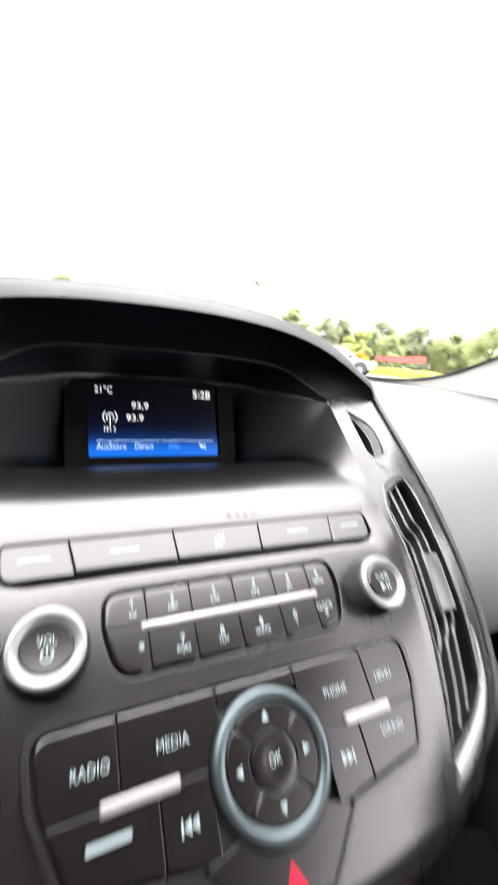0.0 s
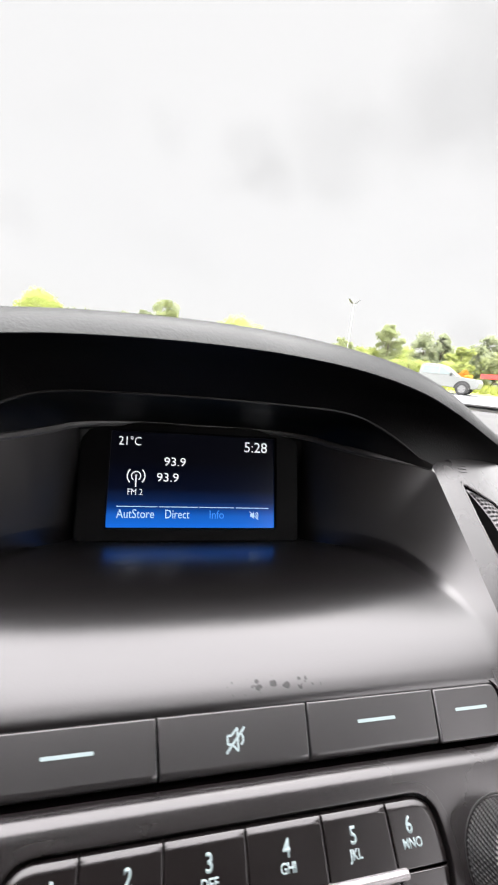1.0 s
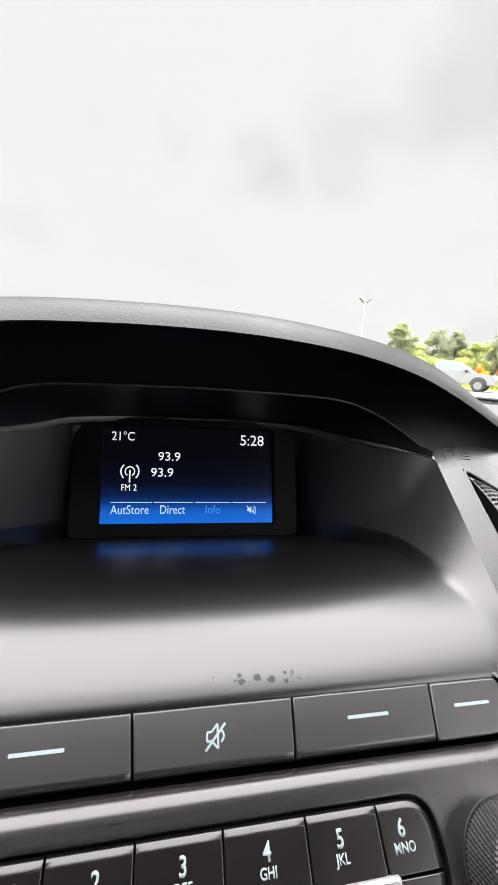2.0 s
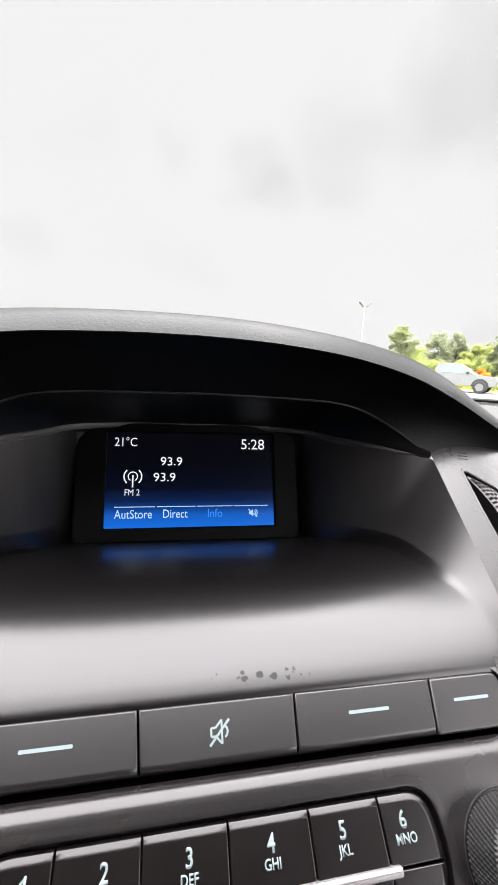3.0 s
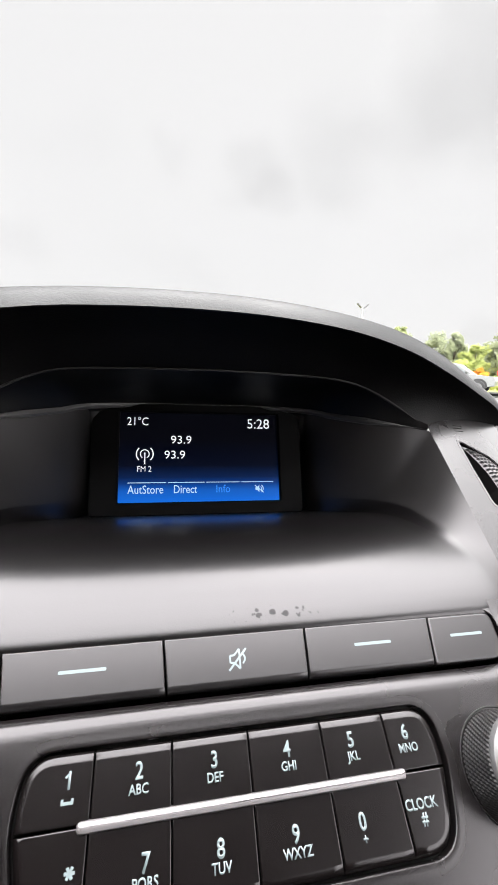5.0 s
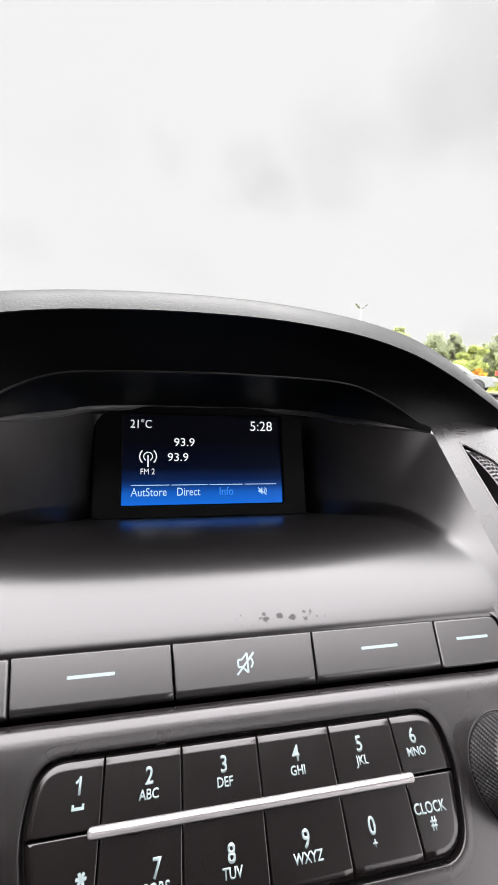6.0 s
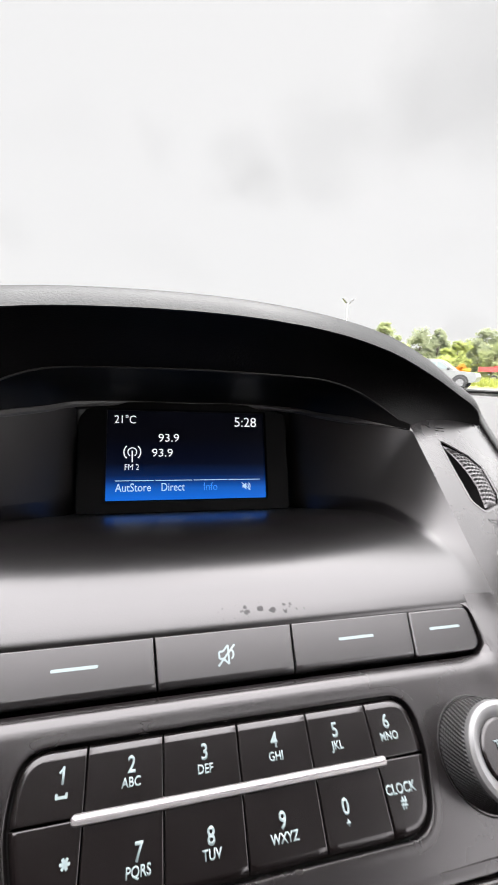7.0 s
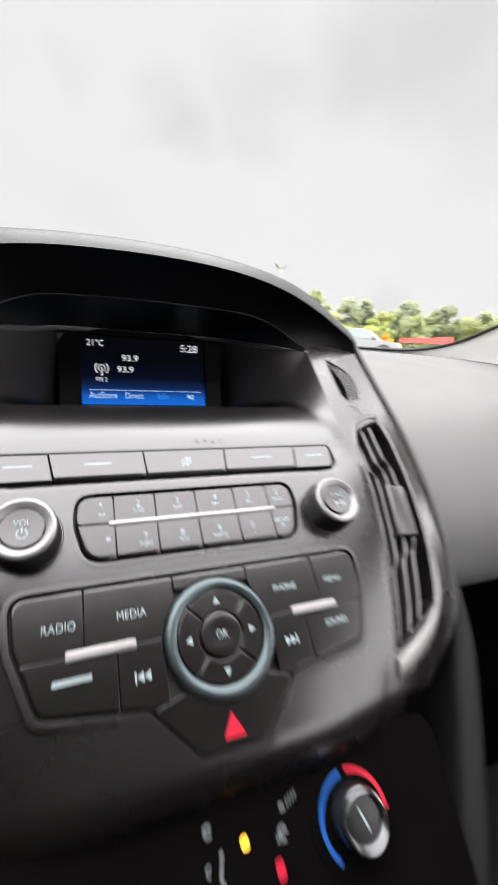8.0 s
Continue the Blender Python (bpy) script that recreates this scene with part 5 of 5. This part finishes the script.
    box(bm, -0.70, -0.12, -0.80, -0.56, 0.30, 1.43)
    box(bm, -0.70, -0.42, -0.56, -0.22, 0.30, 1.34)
    part("unseen_light_blocker", bm, M_BLOCKER, sh)
    # windscreen pane
    bm = bmesh.new()
    rows = []
    for t in np.linspace(0, 1, 12):
        w = 0.60 - 0.125 * t ** 2 + 0.04 * math.sin(math.pi * t)
        rows.append([(w * s, 0.62 - 1.06 * t - 0.27 * (1 - t) * s * s * 0.9, 1.035 + 0.415 * t + 0.018 * s * s * (1 - t) + 0.03 * (1 - s * s) * t) for s in np.linspace(-1, 1, 15)])
    sheet(bm, rows)
    pane = part("windscreen", bm, M_GLASS, sh, "clear windscreen glass")
    pane.visible_shadow = False


def glass():
    mat = bpy.data.materials.new("clear_windscreen_glass")
    mat.use_nodes = True
    nt = mat.node_tree
    out = nt.nodes["Material Output"]
    clear = nt.nodes.new("ShaderNodeBsdfTransparent")
    clear.inputs[0].default_value = (0.98, 0.99, 0.985, 1)
    gloss = nt.nodes.new("ShaderNodeBsdfGlossy")
    gloss.inputs["Roughness"].default_value = 0.02
    mix = nt.nodes.new("ShaderNodeMixShader")
    mix.inputs[0].default_value = 0.03
    wire(nt, clear.outputs[0], mix.inputs[1])
    wire(nt, gloss.outputs[0], mix.inputs[2])
    wire(nt, mix.outputs[0], out.inputs[0])
    return mat


M_GLASS = glass()
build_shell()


# ---- outside: car park, verge, trees, vehicles ----
M_ASPHALT = material("worn_asphalt", (0.11, 0.11, 0.112), 0.85, grain=0.4, grain_size=0.02, mottle=0.25, mottle_size=1.8)
M_GRASS = material("yellow_green_grass", (0.20, 0.22, 0.04), 0.9, mottle=0.35, mottle_size=1.5)
M_BARK = material("grey_brown_bark", (0.10, 0.08, 0.06), 0.9, grain=0.5, grain_size=0.05, mottle=0.3, mottle_size=0.3)
# the haze of distance is mixed into this base colour
M_HILL = material("haze_tinted_hill", (0.45, 0.50, 0.55), 1.0, mottle=0.05, mottle_size=60)


def leaf_material(name, base):
    mat = material(name, base, 1.0, spec=0.1, mottle=0.25, mottle_size=1.2, per_object=0.15)
    nt = mat.node_tree
    bsdf = nt.nodes["Principled BSDF"]
    through_leaf = nt.nodes.new("ShaderNodeBsdfTranslucent")
    wire(nt, bsdf.inputs["Base Color"].links[0].from_socket, through_leaf.inputs["Color"])
    mix = nt.nodes.new("ShaderNodeMixShader")
    mix.inputs[0].default_value = 0.5
    wire(nt, bsdf.outputs[0], mix.inputs[1])
    wire(nt, through_leaf.outputs[0], mix.inputs[2])
    # shading normals bent towards the car and up, evening out light and shade
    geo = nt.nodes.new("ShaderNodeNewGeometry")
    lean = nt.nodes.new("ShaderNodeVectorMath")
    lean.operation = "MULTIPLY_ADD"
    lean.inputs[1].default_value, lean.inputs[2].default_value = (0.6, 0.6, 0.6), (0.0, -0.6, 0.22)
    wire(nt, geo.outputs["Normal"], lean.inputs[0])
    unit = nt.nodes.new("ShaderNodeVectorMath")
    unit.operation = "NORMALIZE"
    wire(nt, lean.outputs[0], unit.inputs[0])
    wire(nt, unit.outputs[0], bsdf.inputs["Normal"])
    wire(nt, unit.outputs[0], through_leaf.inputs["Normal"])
    wire(nt, mix.outputs[0], nt.nodes["Material Output"].inputs[0])
    return mat


# foliage colours paled: the hazy outdoor light is mixed into them
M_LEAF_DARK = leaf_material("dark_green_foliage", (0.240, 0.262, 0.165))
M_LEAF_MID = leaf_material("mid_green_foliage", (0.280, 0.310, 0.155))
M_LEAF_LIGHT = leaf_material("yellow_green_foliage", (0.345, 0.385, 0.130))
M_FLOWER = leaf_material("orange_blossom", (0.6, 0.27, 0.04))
M_REDPAINT = material("red_vehicle_paint", (0.62, 0.03, 0.03), 0.35, mottle=0.08, mottle_size=0.6)
M_WHITEPAINT = material("white_vehicle_paint", (0.135, 0.14, 0.135), 0.35, mottle=0.04, mottle_size=0.6, coat=0.2)
M_VANPAINT = material("clean_white_paint", (0.24, 0.245, 0.245), 0.3, mottle=0.03, mottle_size=0.6, coat=0.3)
M_TYRE = material("tyre_rubber", (0.02, 0.02, 0.02), 0.8, mottle=0.2)
M_WINDOW = material("tinted_vehicle_glass", (0.13, 0.16, 0.16), 0.12, mottle=0.1)
M_ALLOY = material("alloy_wheel", (0.17, 0.17, 0.17), 0.4, 0.9, mottle=0.1)
M_POLE = material("pale_painted_steel", (0.30, 0.30, 0.30), 0.5, mottle=0.06, mottle_size=0.4)
M_LAMPHEAD = material("dark_lamp_housing", (0.05, 0.05, 0.05), 0.5, mottle=0.15)


def at(bearing, dist, z=0.0):
    return Vector((dist * math.sin(radians(bearing)), dist * math.cos(radians(bearing)), z))


def build_ground():
    bm = bmesh.new()
    v = [bm.verts.new((x, y, 0)) for x, y in ((-2500, -2500), (2500, -2500), (2500, 2500), (-2500, 2500))]
    bm.faces.new(v)
    tagged(part("ground", bm, M_ASPHALT, None), "worn grey asphalt car park reaching to the horizon", "ground", kind="structure")
    bm = bmesh.new()
    rows = []
    rng = random.Random(3)
    for d in (34, 36, 40, 48, 60, 80, 120, 260):
        rows.append([at(b, d * (1 + 0.03 * math.sin(b * 0.9)), 0.02 + min(0.5, (d - 34) * 0.02)) for b in range(-40, 92, 4)])
    sheet(bm, rows)
    tagged(part("grass_verge", bm, M_GRASS, None), "yellow-green rough grass verge beyond the asphalt", "grass", kind="structure")
    bm = bmesh.new()
    for i in range(900):
        b, d = rng.uniform(36, 66), rng.uniform(34.5, 44)
        p = at(b, d, 0.1)
        h = rng.uniform(0.35, 0.8)
        for k in range(3):
            a = rng.uniform(0, 6.28)
            q = Vector((math.cos(a), math.sin(a), 0)) * 0.18
            bm.faces.new([bm.verts.new(c) for c in (p - q * 0.4, p + q * 0.4, p + q + Vector((0, 0, h)))])
    tagged(part("tall_grass", bm, M_GRASS, None, flat=True), "tall yellow-green grass on the verge", "grass", kind="stuff")
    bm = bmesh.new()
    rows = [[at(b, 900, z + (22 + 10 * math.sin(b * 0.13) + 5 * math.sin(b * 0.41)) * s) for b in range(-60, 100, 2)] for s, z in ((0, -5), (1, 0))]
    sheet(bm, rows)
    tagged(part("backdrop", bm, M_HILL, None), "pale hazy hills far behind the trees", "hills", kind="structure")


build_ground()


def leaf_cloud(bm, centres, rng, n, size):
    for c, r in centres:
        for _ in range(n):
            d = Vector((rng.gauss(0, 1), rng.gauss(0, 1), rng.gauss(0, 0.9))).normalized() * (r * rng.uniform(0.35, 1.08))
            p = Vector(c) + d
            u = Vector((rng.gauss(0, 1), rng.gauss(0, 1), rng.gauss(0, 1))).normalized()
            w = u.orthogonal().normalized() * size * rng.uniform(0.5, 1.1)
            u = u * size * rng.uniform(0.6, 1.3)
            bm.faces.new([bm.verts.new(q) for q in (p - u, p + w * 0.7, p + u, p - w * 0.7)])


def build_tree(bearing, dist, height, width, mat, seed, label, low=0.25, shrub=False):
    rng = random.Random(seed)
    t = thing("shrub" if shrub else "tree", Matrix.Translation(at(bearing, dist)), label, "shrub" if shrub else "tree", "trees round the car park")
    bm = bmesh.new()
    trunk_r = 0.028 * height
    rings = []
    for k in range(7):
        s = k / 6
        r = trunk_r * (1 - 0.75 * s)
        off = Vector((0.03 * height * math.sin(s * 3 + seed), 0.03 * height * math.cos(s * 2 + seed), 0))
        rings.append([bm.verts.new(off + Vector((r * math.cos(a), r * math.sin(a), s * height * 0.75))) for a in [2 * math.pi * i / 7 for i in range(7)]])
    for a, b in zip(rings, rings[1:]):
        skin(bm, a, b)
    centres = []
    n_limb = 9 if not shrub else 6
    for i in range(n_limb):
        a = 2 * math.pi * i / n_limb + rng.uniform(-0.3, 0.3)
        s = rng.uniform(low + 0.05, 0.7)
        start = Vector((0, 0, s * height * 0.75))
        end = Vector((math.cos(a) * width * rng.uniform(0.22, 0.40), math.sin(a) * width * rng.uniform(0.22, 0.40), height * min(0.86, s + rng.uniform(0.08, 0.25))))
        r0 = trunk_r * 0.4
        p = [bm.verts.new(start + Vector((r0 * math.cos(q), r0 * math.sin(q), 0))) for q in (0, 2.1, 4.2)]
        e = [bm.verts.new(end + Vector((r0 * 0.25 * math.cos(q), r0 * 0.25 * math.sin(q), 0))) for q in (0, 2.1, 4.2)]
        skin(bm, p, e)
        centres.append((end, width * rng.uniform(0.10, 0.17)))
    part("trunk", bm, M_BARK, t, "grey-brown trunk and limbs")
    for i in range(46 if not shrub else 26):
        a, q = rng.uniform(0, 6.28), rng.uniform(0, 1)
        z = low + (1 - low) * rng.uniform(0.03, 0.97)
        prof = math.sin(math.pi * min(1, max(0.08, (z - low) / (1 - low) * 0.85 + 0.12))) ** 0.7
        reach = width * (0.43 + 0.06 * math.sin(3 * a + seed)) * prof * math.sqrt(q)
        centres.append((Vector((math.cos(a) * reach, math.sin(a) * reach, z * height)), width * rng.uniform(0.08, 0.155)))
    bm = bmesh.new()
    leaf_cloud(bm, centres, rng, 120, 0.0024 * dist + 0.02)
    part("crown", bm, mat, t, flat=True)


def plant_all():
    # bearing from the car's nose, distance, top elevation in degrees, width in degrees
    deg = lambda el, d: 1.09 + d * math.tan(radians(el))
    rows = [(-14.0, 62, 4.9, 6.0, M_LEAF_LIGHT, 0.15), (-8.6, 75, 3.3, 6.0, M_LEAF_MID, 0.1), (-4.6, 78, 3.5, 5.0, M_LEAF_MID, 0.12), (1.1, 62, 5.8, 4.6, M_LEAF_MID, 0.12), (-1.5, 70, 4.3, 3.4, M_LEAF_DARK, 0.2),
            (6.0, 72, 3.0, 3.0, M_LEAF_LIGHT, 0.1), (10.7, 64, 4.6, 6.6, M_LEAF_LIGHT, 0.1), (15.8, 75, 3.2, 2.8, M_LEAF_DARK, 0.15), (25.2, 70, 3.6, 3.4, M_LEAF_MID, 0.1), (22.2, 74, 2.2, 4.6, M_LEAF_LIGHT, 0.05), (28.2, 70, 2.8, 4.4, M_LEAF_LIGHT, 0.05),
            (31.1, 68, 5.7, 3.8, M_LEAF_MID, 0.2), (35.4, 62, 4.9, 4.4, M_LEAF_DARK, 0.12), (37.4, 64, 5.1, 2.6, M_LEAF_DARK, 0.15), (39.7, 58, 3.9, 3.6, M_LEAF_LIGHT, 0.06), (42.6, 64, 5.1, 4.6, M_LEAF_DARK, 0.15), (43.8, 54, 3.6, 3.8, M_LEAF_MID, 0.05), (47.2, 62, 4.8, 4.4, M_LEAF_DARK, 0.1),
            (51.0, 62, 4.2, 5.2, M_LEAF_MID, 0.1), (55.5, 60, 5.6, 6.0, M_LEAF_MID, 0.1), (61, 60, 5.0, 6.0, M_LEAF_LIGHT, 0.1),
            (33.2, 84, 2.9, 4.6, M_LEAF_LIGHT, 0.02), (38.0, 88, 3.2, 5.0, M_LEAF_MID, 0.02), (41.6, 84, 3.6, 4.6, M_LEAF_LIGHT, 0.02), (45.4, 86, 3.9, 5.0, M_LEAF_MID, 0.02), (49.2, 84, 3.6, 5.0, M_LEAF_LIGHT, 0.02), (53.2, 86, 3.8, 5.0, M_LEAF_MID, 0.02)]
    words = {M_LEAF_DARK: "dark green leafy tree beyond the car park", M_LEAF_MID: "mid-green leafy tree beyond the car park", M_LEAF_LIGHT: "yellow-green leafy tree beyond the car park"}
    for i, (b, d, el, w, mat, low) in enumerate(rows):
        build_tree(b, d, deg(el, d), d * math.tan(radians(w)) * 1.05, mat, 11 + i, words[mat], low)
    for i, (b, d, h, w, mat) in enumerate([(28.8, 44, 2.6, 3.0, M_LEAF_LIGHT), (34.0, 42, 2.4, 5.0, M_LEAF_LIGHT), (40.3, 40, 1.7, 1.8, M_FLOWER), (41.2, 39, 1.3, 1.4, M_FLOWER), (38.4, 42, 2.3, 3.2, M_LEAF_LIGHT)]):
        lab = "orange-flowering shrub on the verge" if mat == M_FLOWER else "bright yellow-green shrub behind parked vehicles"
        build_tree(b, d, h, w, mat, 71 + i, lab, 0.02, True)


plant_all()


def vehicle_wheel(parent, x, y, r, w):
    bm = bmesh.new()
    rings = []
    for yy, rr in ((-w / 2, r * 0.62), (-w / 2, r * 0.93), (-w * 0.36, r), (w * 0.36, r), (w / 2, r * 0.93), (w / 2, r * 0.62)):
        rings.append([bm.verts.new((x + rr * math.cos(a), y + yy, r + rr * math.sin(a))) for a in [2 * math.pi * i / 24 for i in range(24)]])
    for a, b in zip(rings, rings[1:]):
        skin(bm, a, b)
    tyre = part("wheel", bm, M_TYRE, parent)
    bm = bmesh.new()
    for s in (-1, 1):
        hub = bm.verts.new((x, y + s * w * 0.36, r))
        rim = [bm.verts.new((x + r * 0.62 * math.cos(a), y + s * (w * (0.44 if i % 4 < 2 else 0.30)), r + r * 0.62 * math.sin(a))) for i, a in enumerate([2 * math.pi * i / 24 for i in range(24)])]
        for i in range(24):
            bm.faces.new((rim[i], rim[(i + 1) % 24], hub))
    part("rim", bm, M_ALLOY, tyre)


def loft_body(bm, prof, half, tuck=0.1):
    """A vehicle body: a side outline (x, z) drawn across the width with rounded shoulders."""
    rings = []
    for y, s in ((-half, 0.0), (-half * 0.97, 0.5), (-half * 0.8, 1.0), (half * 0.8, 1.0), (half * 0.97, 0.5), (half, 0.0)):
        c = (sum(p[0] for p in prof) / len(prof), sum(p[1] for p in prof) / len(prof))
        k = 1 - (1 - s) * tuck
        rings.append([bm.verts.new((c[0] + (x - c[0]) * (1 - (1 - s) * tuck * 0.25), y, c[1] + (z - c[1]) * k)) for x, z in prof])
    for a, b in zip(rings, rings[1:]):
        skin(bm, a, b)
    bm.faces.new(rings[0])
    bm.faces.new(rings[-1][::-1])


def build_pickup():
    # nose along local +x
    front, rear = at(40.6, 31.2), at(34.6, 31.9)
    d = (front - rear).normalized()
    m = Matrix.Translation((front + rear) / 2) @ Matrix.Rotation(math.atan2(d.y, d.x), 4, "Z")
    t = thing("pickup_truck", m, "white crew-cab pickup truck parked on the asphalt", "pickup truck")
    bm = bmesh.new()
    loft_body(bm, [(-2.85, 0.55), (-2.2, 0.5), (2.3, 0.42), (2.75, 0.5), (2.82, 0.85), (2.7, 1.08), (1.35, 1.18), (0.95, 1.2), (-0.9, 1.2), (-2.9, 1.22)], 0.98, 0.05)
    part("body", bm, M_WHITEPAINT, t)
    bm = bmesh.new()
    loft_body(bm, [(-1.05, 1.15), (1.40, 1.15), (0.55, 1.78), (0.2, 1.88), (-0.75, 1.88), (-0.95, 1.75)], 0.86, 0.12)
    part("cab", bm, M_WHITEPAINT, t)
    for y in (-0.875, 0.875):
        for pts in ([(0.30, 1.25), (1.05, 1.25), (0.42, 1.70), (0.30, 1.74)], [(-0.80, 1.25), (0.20, 1.25), (0.20, 1.74), (-0.70, 1.74)]):
            bm = bmesh.new()
            a = [bm.verts.new((x, y * (1.0 - 0.04 * (z - 1.25)), z)) for x, z in pts]
            b = [bm.verts.new((x, y * (0.97 - 0.04 * (z - 1.25)), z)) for x, z in pts]
            bm.faces.new(a)
            skin(bm, a, b)
            part("side_window", bm, M_WINDOW, t)
        bm = bmesh.new()
        box(bm, -2.89, -2.80, *sorted((y * 1.06, y * 0.9)), 0.85, 1.18)
        part("tail_lamp", bm, M_REDPAINT, t)
        bm = bmesh.new()
        box(bm, 0.98, 1.12, *sorted((y * 1.04, y * 1.22)), 1.18, 1.34)
        part("mirror", bm, M_TYRE, t)
        for x in (-1.75, 1.85):
            bm = bmesh.new()
            arc = [(x + 0.52 * math.cos(q), 0.42 + 0.52 * math.sin(q)) for q in [math.pi * k / 14 for k in range(15)]]
            a = [bm.verts.new((px, y * 1.125, pz)) for px, pz in arc]
            b = [bm.verts.new((px, y * 0.9, pz)) for px, pz in arc]
            skin(bm, a, b, False)
            bm.faces.new(a)
            part("wheel_arch", bm, M_TYRE, t)
    bm = bmesh.new()
    box(bm, -3.02, -2.85, -0.9, 0.9, 0.5, 0.72)
    part("rear_bumper", bm, M_TYRE, t)
    for x in (-1.75, 1.85):
        for y in (-0.9, 0.9):
            vehicle_wheel(t, x, y * 1.06, 0.40, 0.26)


build_pickup()


def build_car(bearing, dist, turn, label, mat, tall):
    m = Matrix.Translation(at(bearing, dist)) @ Matrix.Rotation(radians(turn), 4, "Z")
    t = thing("van" if tall else "car", m, label, "van" if tall else "car")
    bm = bmesh.new()
    if tall:
        loft_body(bm, [(-2.4, 0.45), (2.3, 0.4), (2.45, 0.9), (1.9, 1.15), (1.2, 1.95), (0.9, 2.05), (-2.3, 2.05), (-2.45, 1.8)], 0.95, 0.06)
    else:
        loft_body(bm, [(-2.2, 0.4), (2.15, 0.35), (2.2, 0.75), (1.2, 0.95), (0.5, 1.42), (-1.2, 1.45), (-2.1, 1.0)], 0.88, 0.08)
    part("body", bm, mat, t)
    for y in (-1, 1):
        pts = [(0.1, 1.2), (1.35, 1.2), (1.05, 1.7), (0.1, 1.7)] if tall else [(-1.3, 0.98), (0.9, 0.95), (0.4, 1.32), (-1.1, 1.34)]
        h = 0.955 if tall else 0.885
        bm = bmesh.new()
        a = [bm.verts.new((x, y * h, z)) for x, z in pts]
        b = [bm.verts.new((x, y * (h - 0.05), z)) for x, z in pts]
        bm.faces.new(a)
        skin(bm, a, b)
        part("side_window", bm, M_WINDOW, t)
        for x in (-1.4, 1.45):
            vehicle_wheel(t, x, y * 0.82, 0.33, 0.22)


build_car(24.8, 47, 10, "white van parked far across the car park", M_VANPAINT, True)
build_car(28.3, 46, -15, "white car parked beside the van", M_VANPAINT, False)


def build_trailer():
    m = Matrix.Translation(at(45.3, 47, 0.2)) @ Matrix.Rotation(radians(-45), 4, "Z")
    t = thing("trailer", m, "long low red trailer standing on the grass verge", "trailer")
    bm = bmesh.new()
    loft_body(bm, [(-2.4, 1.02), (2.1, 1.22), (2.6, 1.42), (2.5, 1.95), (0.9, 1.82), (0.7, 1.70), (-0.9, 1.62), (-1.1, 1.55), (-2.45, 1.46)], 1.0, 0.06)
    part("bed", bm, M_REDPAINT, t)
    for x in (-1.0, 0.1):
        for y in (-0.95, 0.95):
            vehicle_wheel(t, x, y, 0.38, 0.22)


build_trailer()


def build_lamp():
    base = at(25.85, 62)
    t = thing("street_lamp", Matrix.Translation(base), "tall pale car park lamp post with two dark heads", "street lamp")
    bm = bmesh.new()
    rings = []
    for z, r in ((0, 0.14), (0.8, 0.14), (0.85, 0.07), (9.8, 0.04)):
        rings.append([bm.verts.new((r * math.cos(a), r * math.sin(a), z)) for a in [2 * math.pi * i / 10 for i in range(10)]])
    for a, b in zip(rings, rings[1:]):
        skin(bm, a, b)
    part("pole", bm, M_POLE, t)
    for s in (-1, 1):
        bm = bmesh.new()
        a = Matrix.Translation((s * 0.15, 0, 9.75)) @ Matrix.Rotation(radians(-s * 42), 4, "Y")
        box(bm, *sorted((s * 0.08, s * 0.95)), -0.17, 0.17, -0.05, 0.05)
        bm.transform(a)
        part("lamp_head", bm, M_LAMPHEAD, t)


build_lamp()
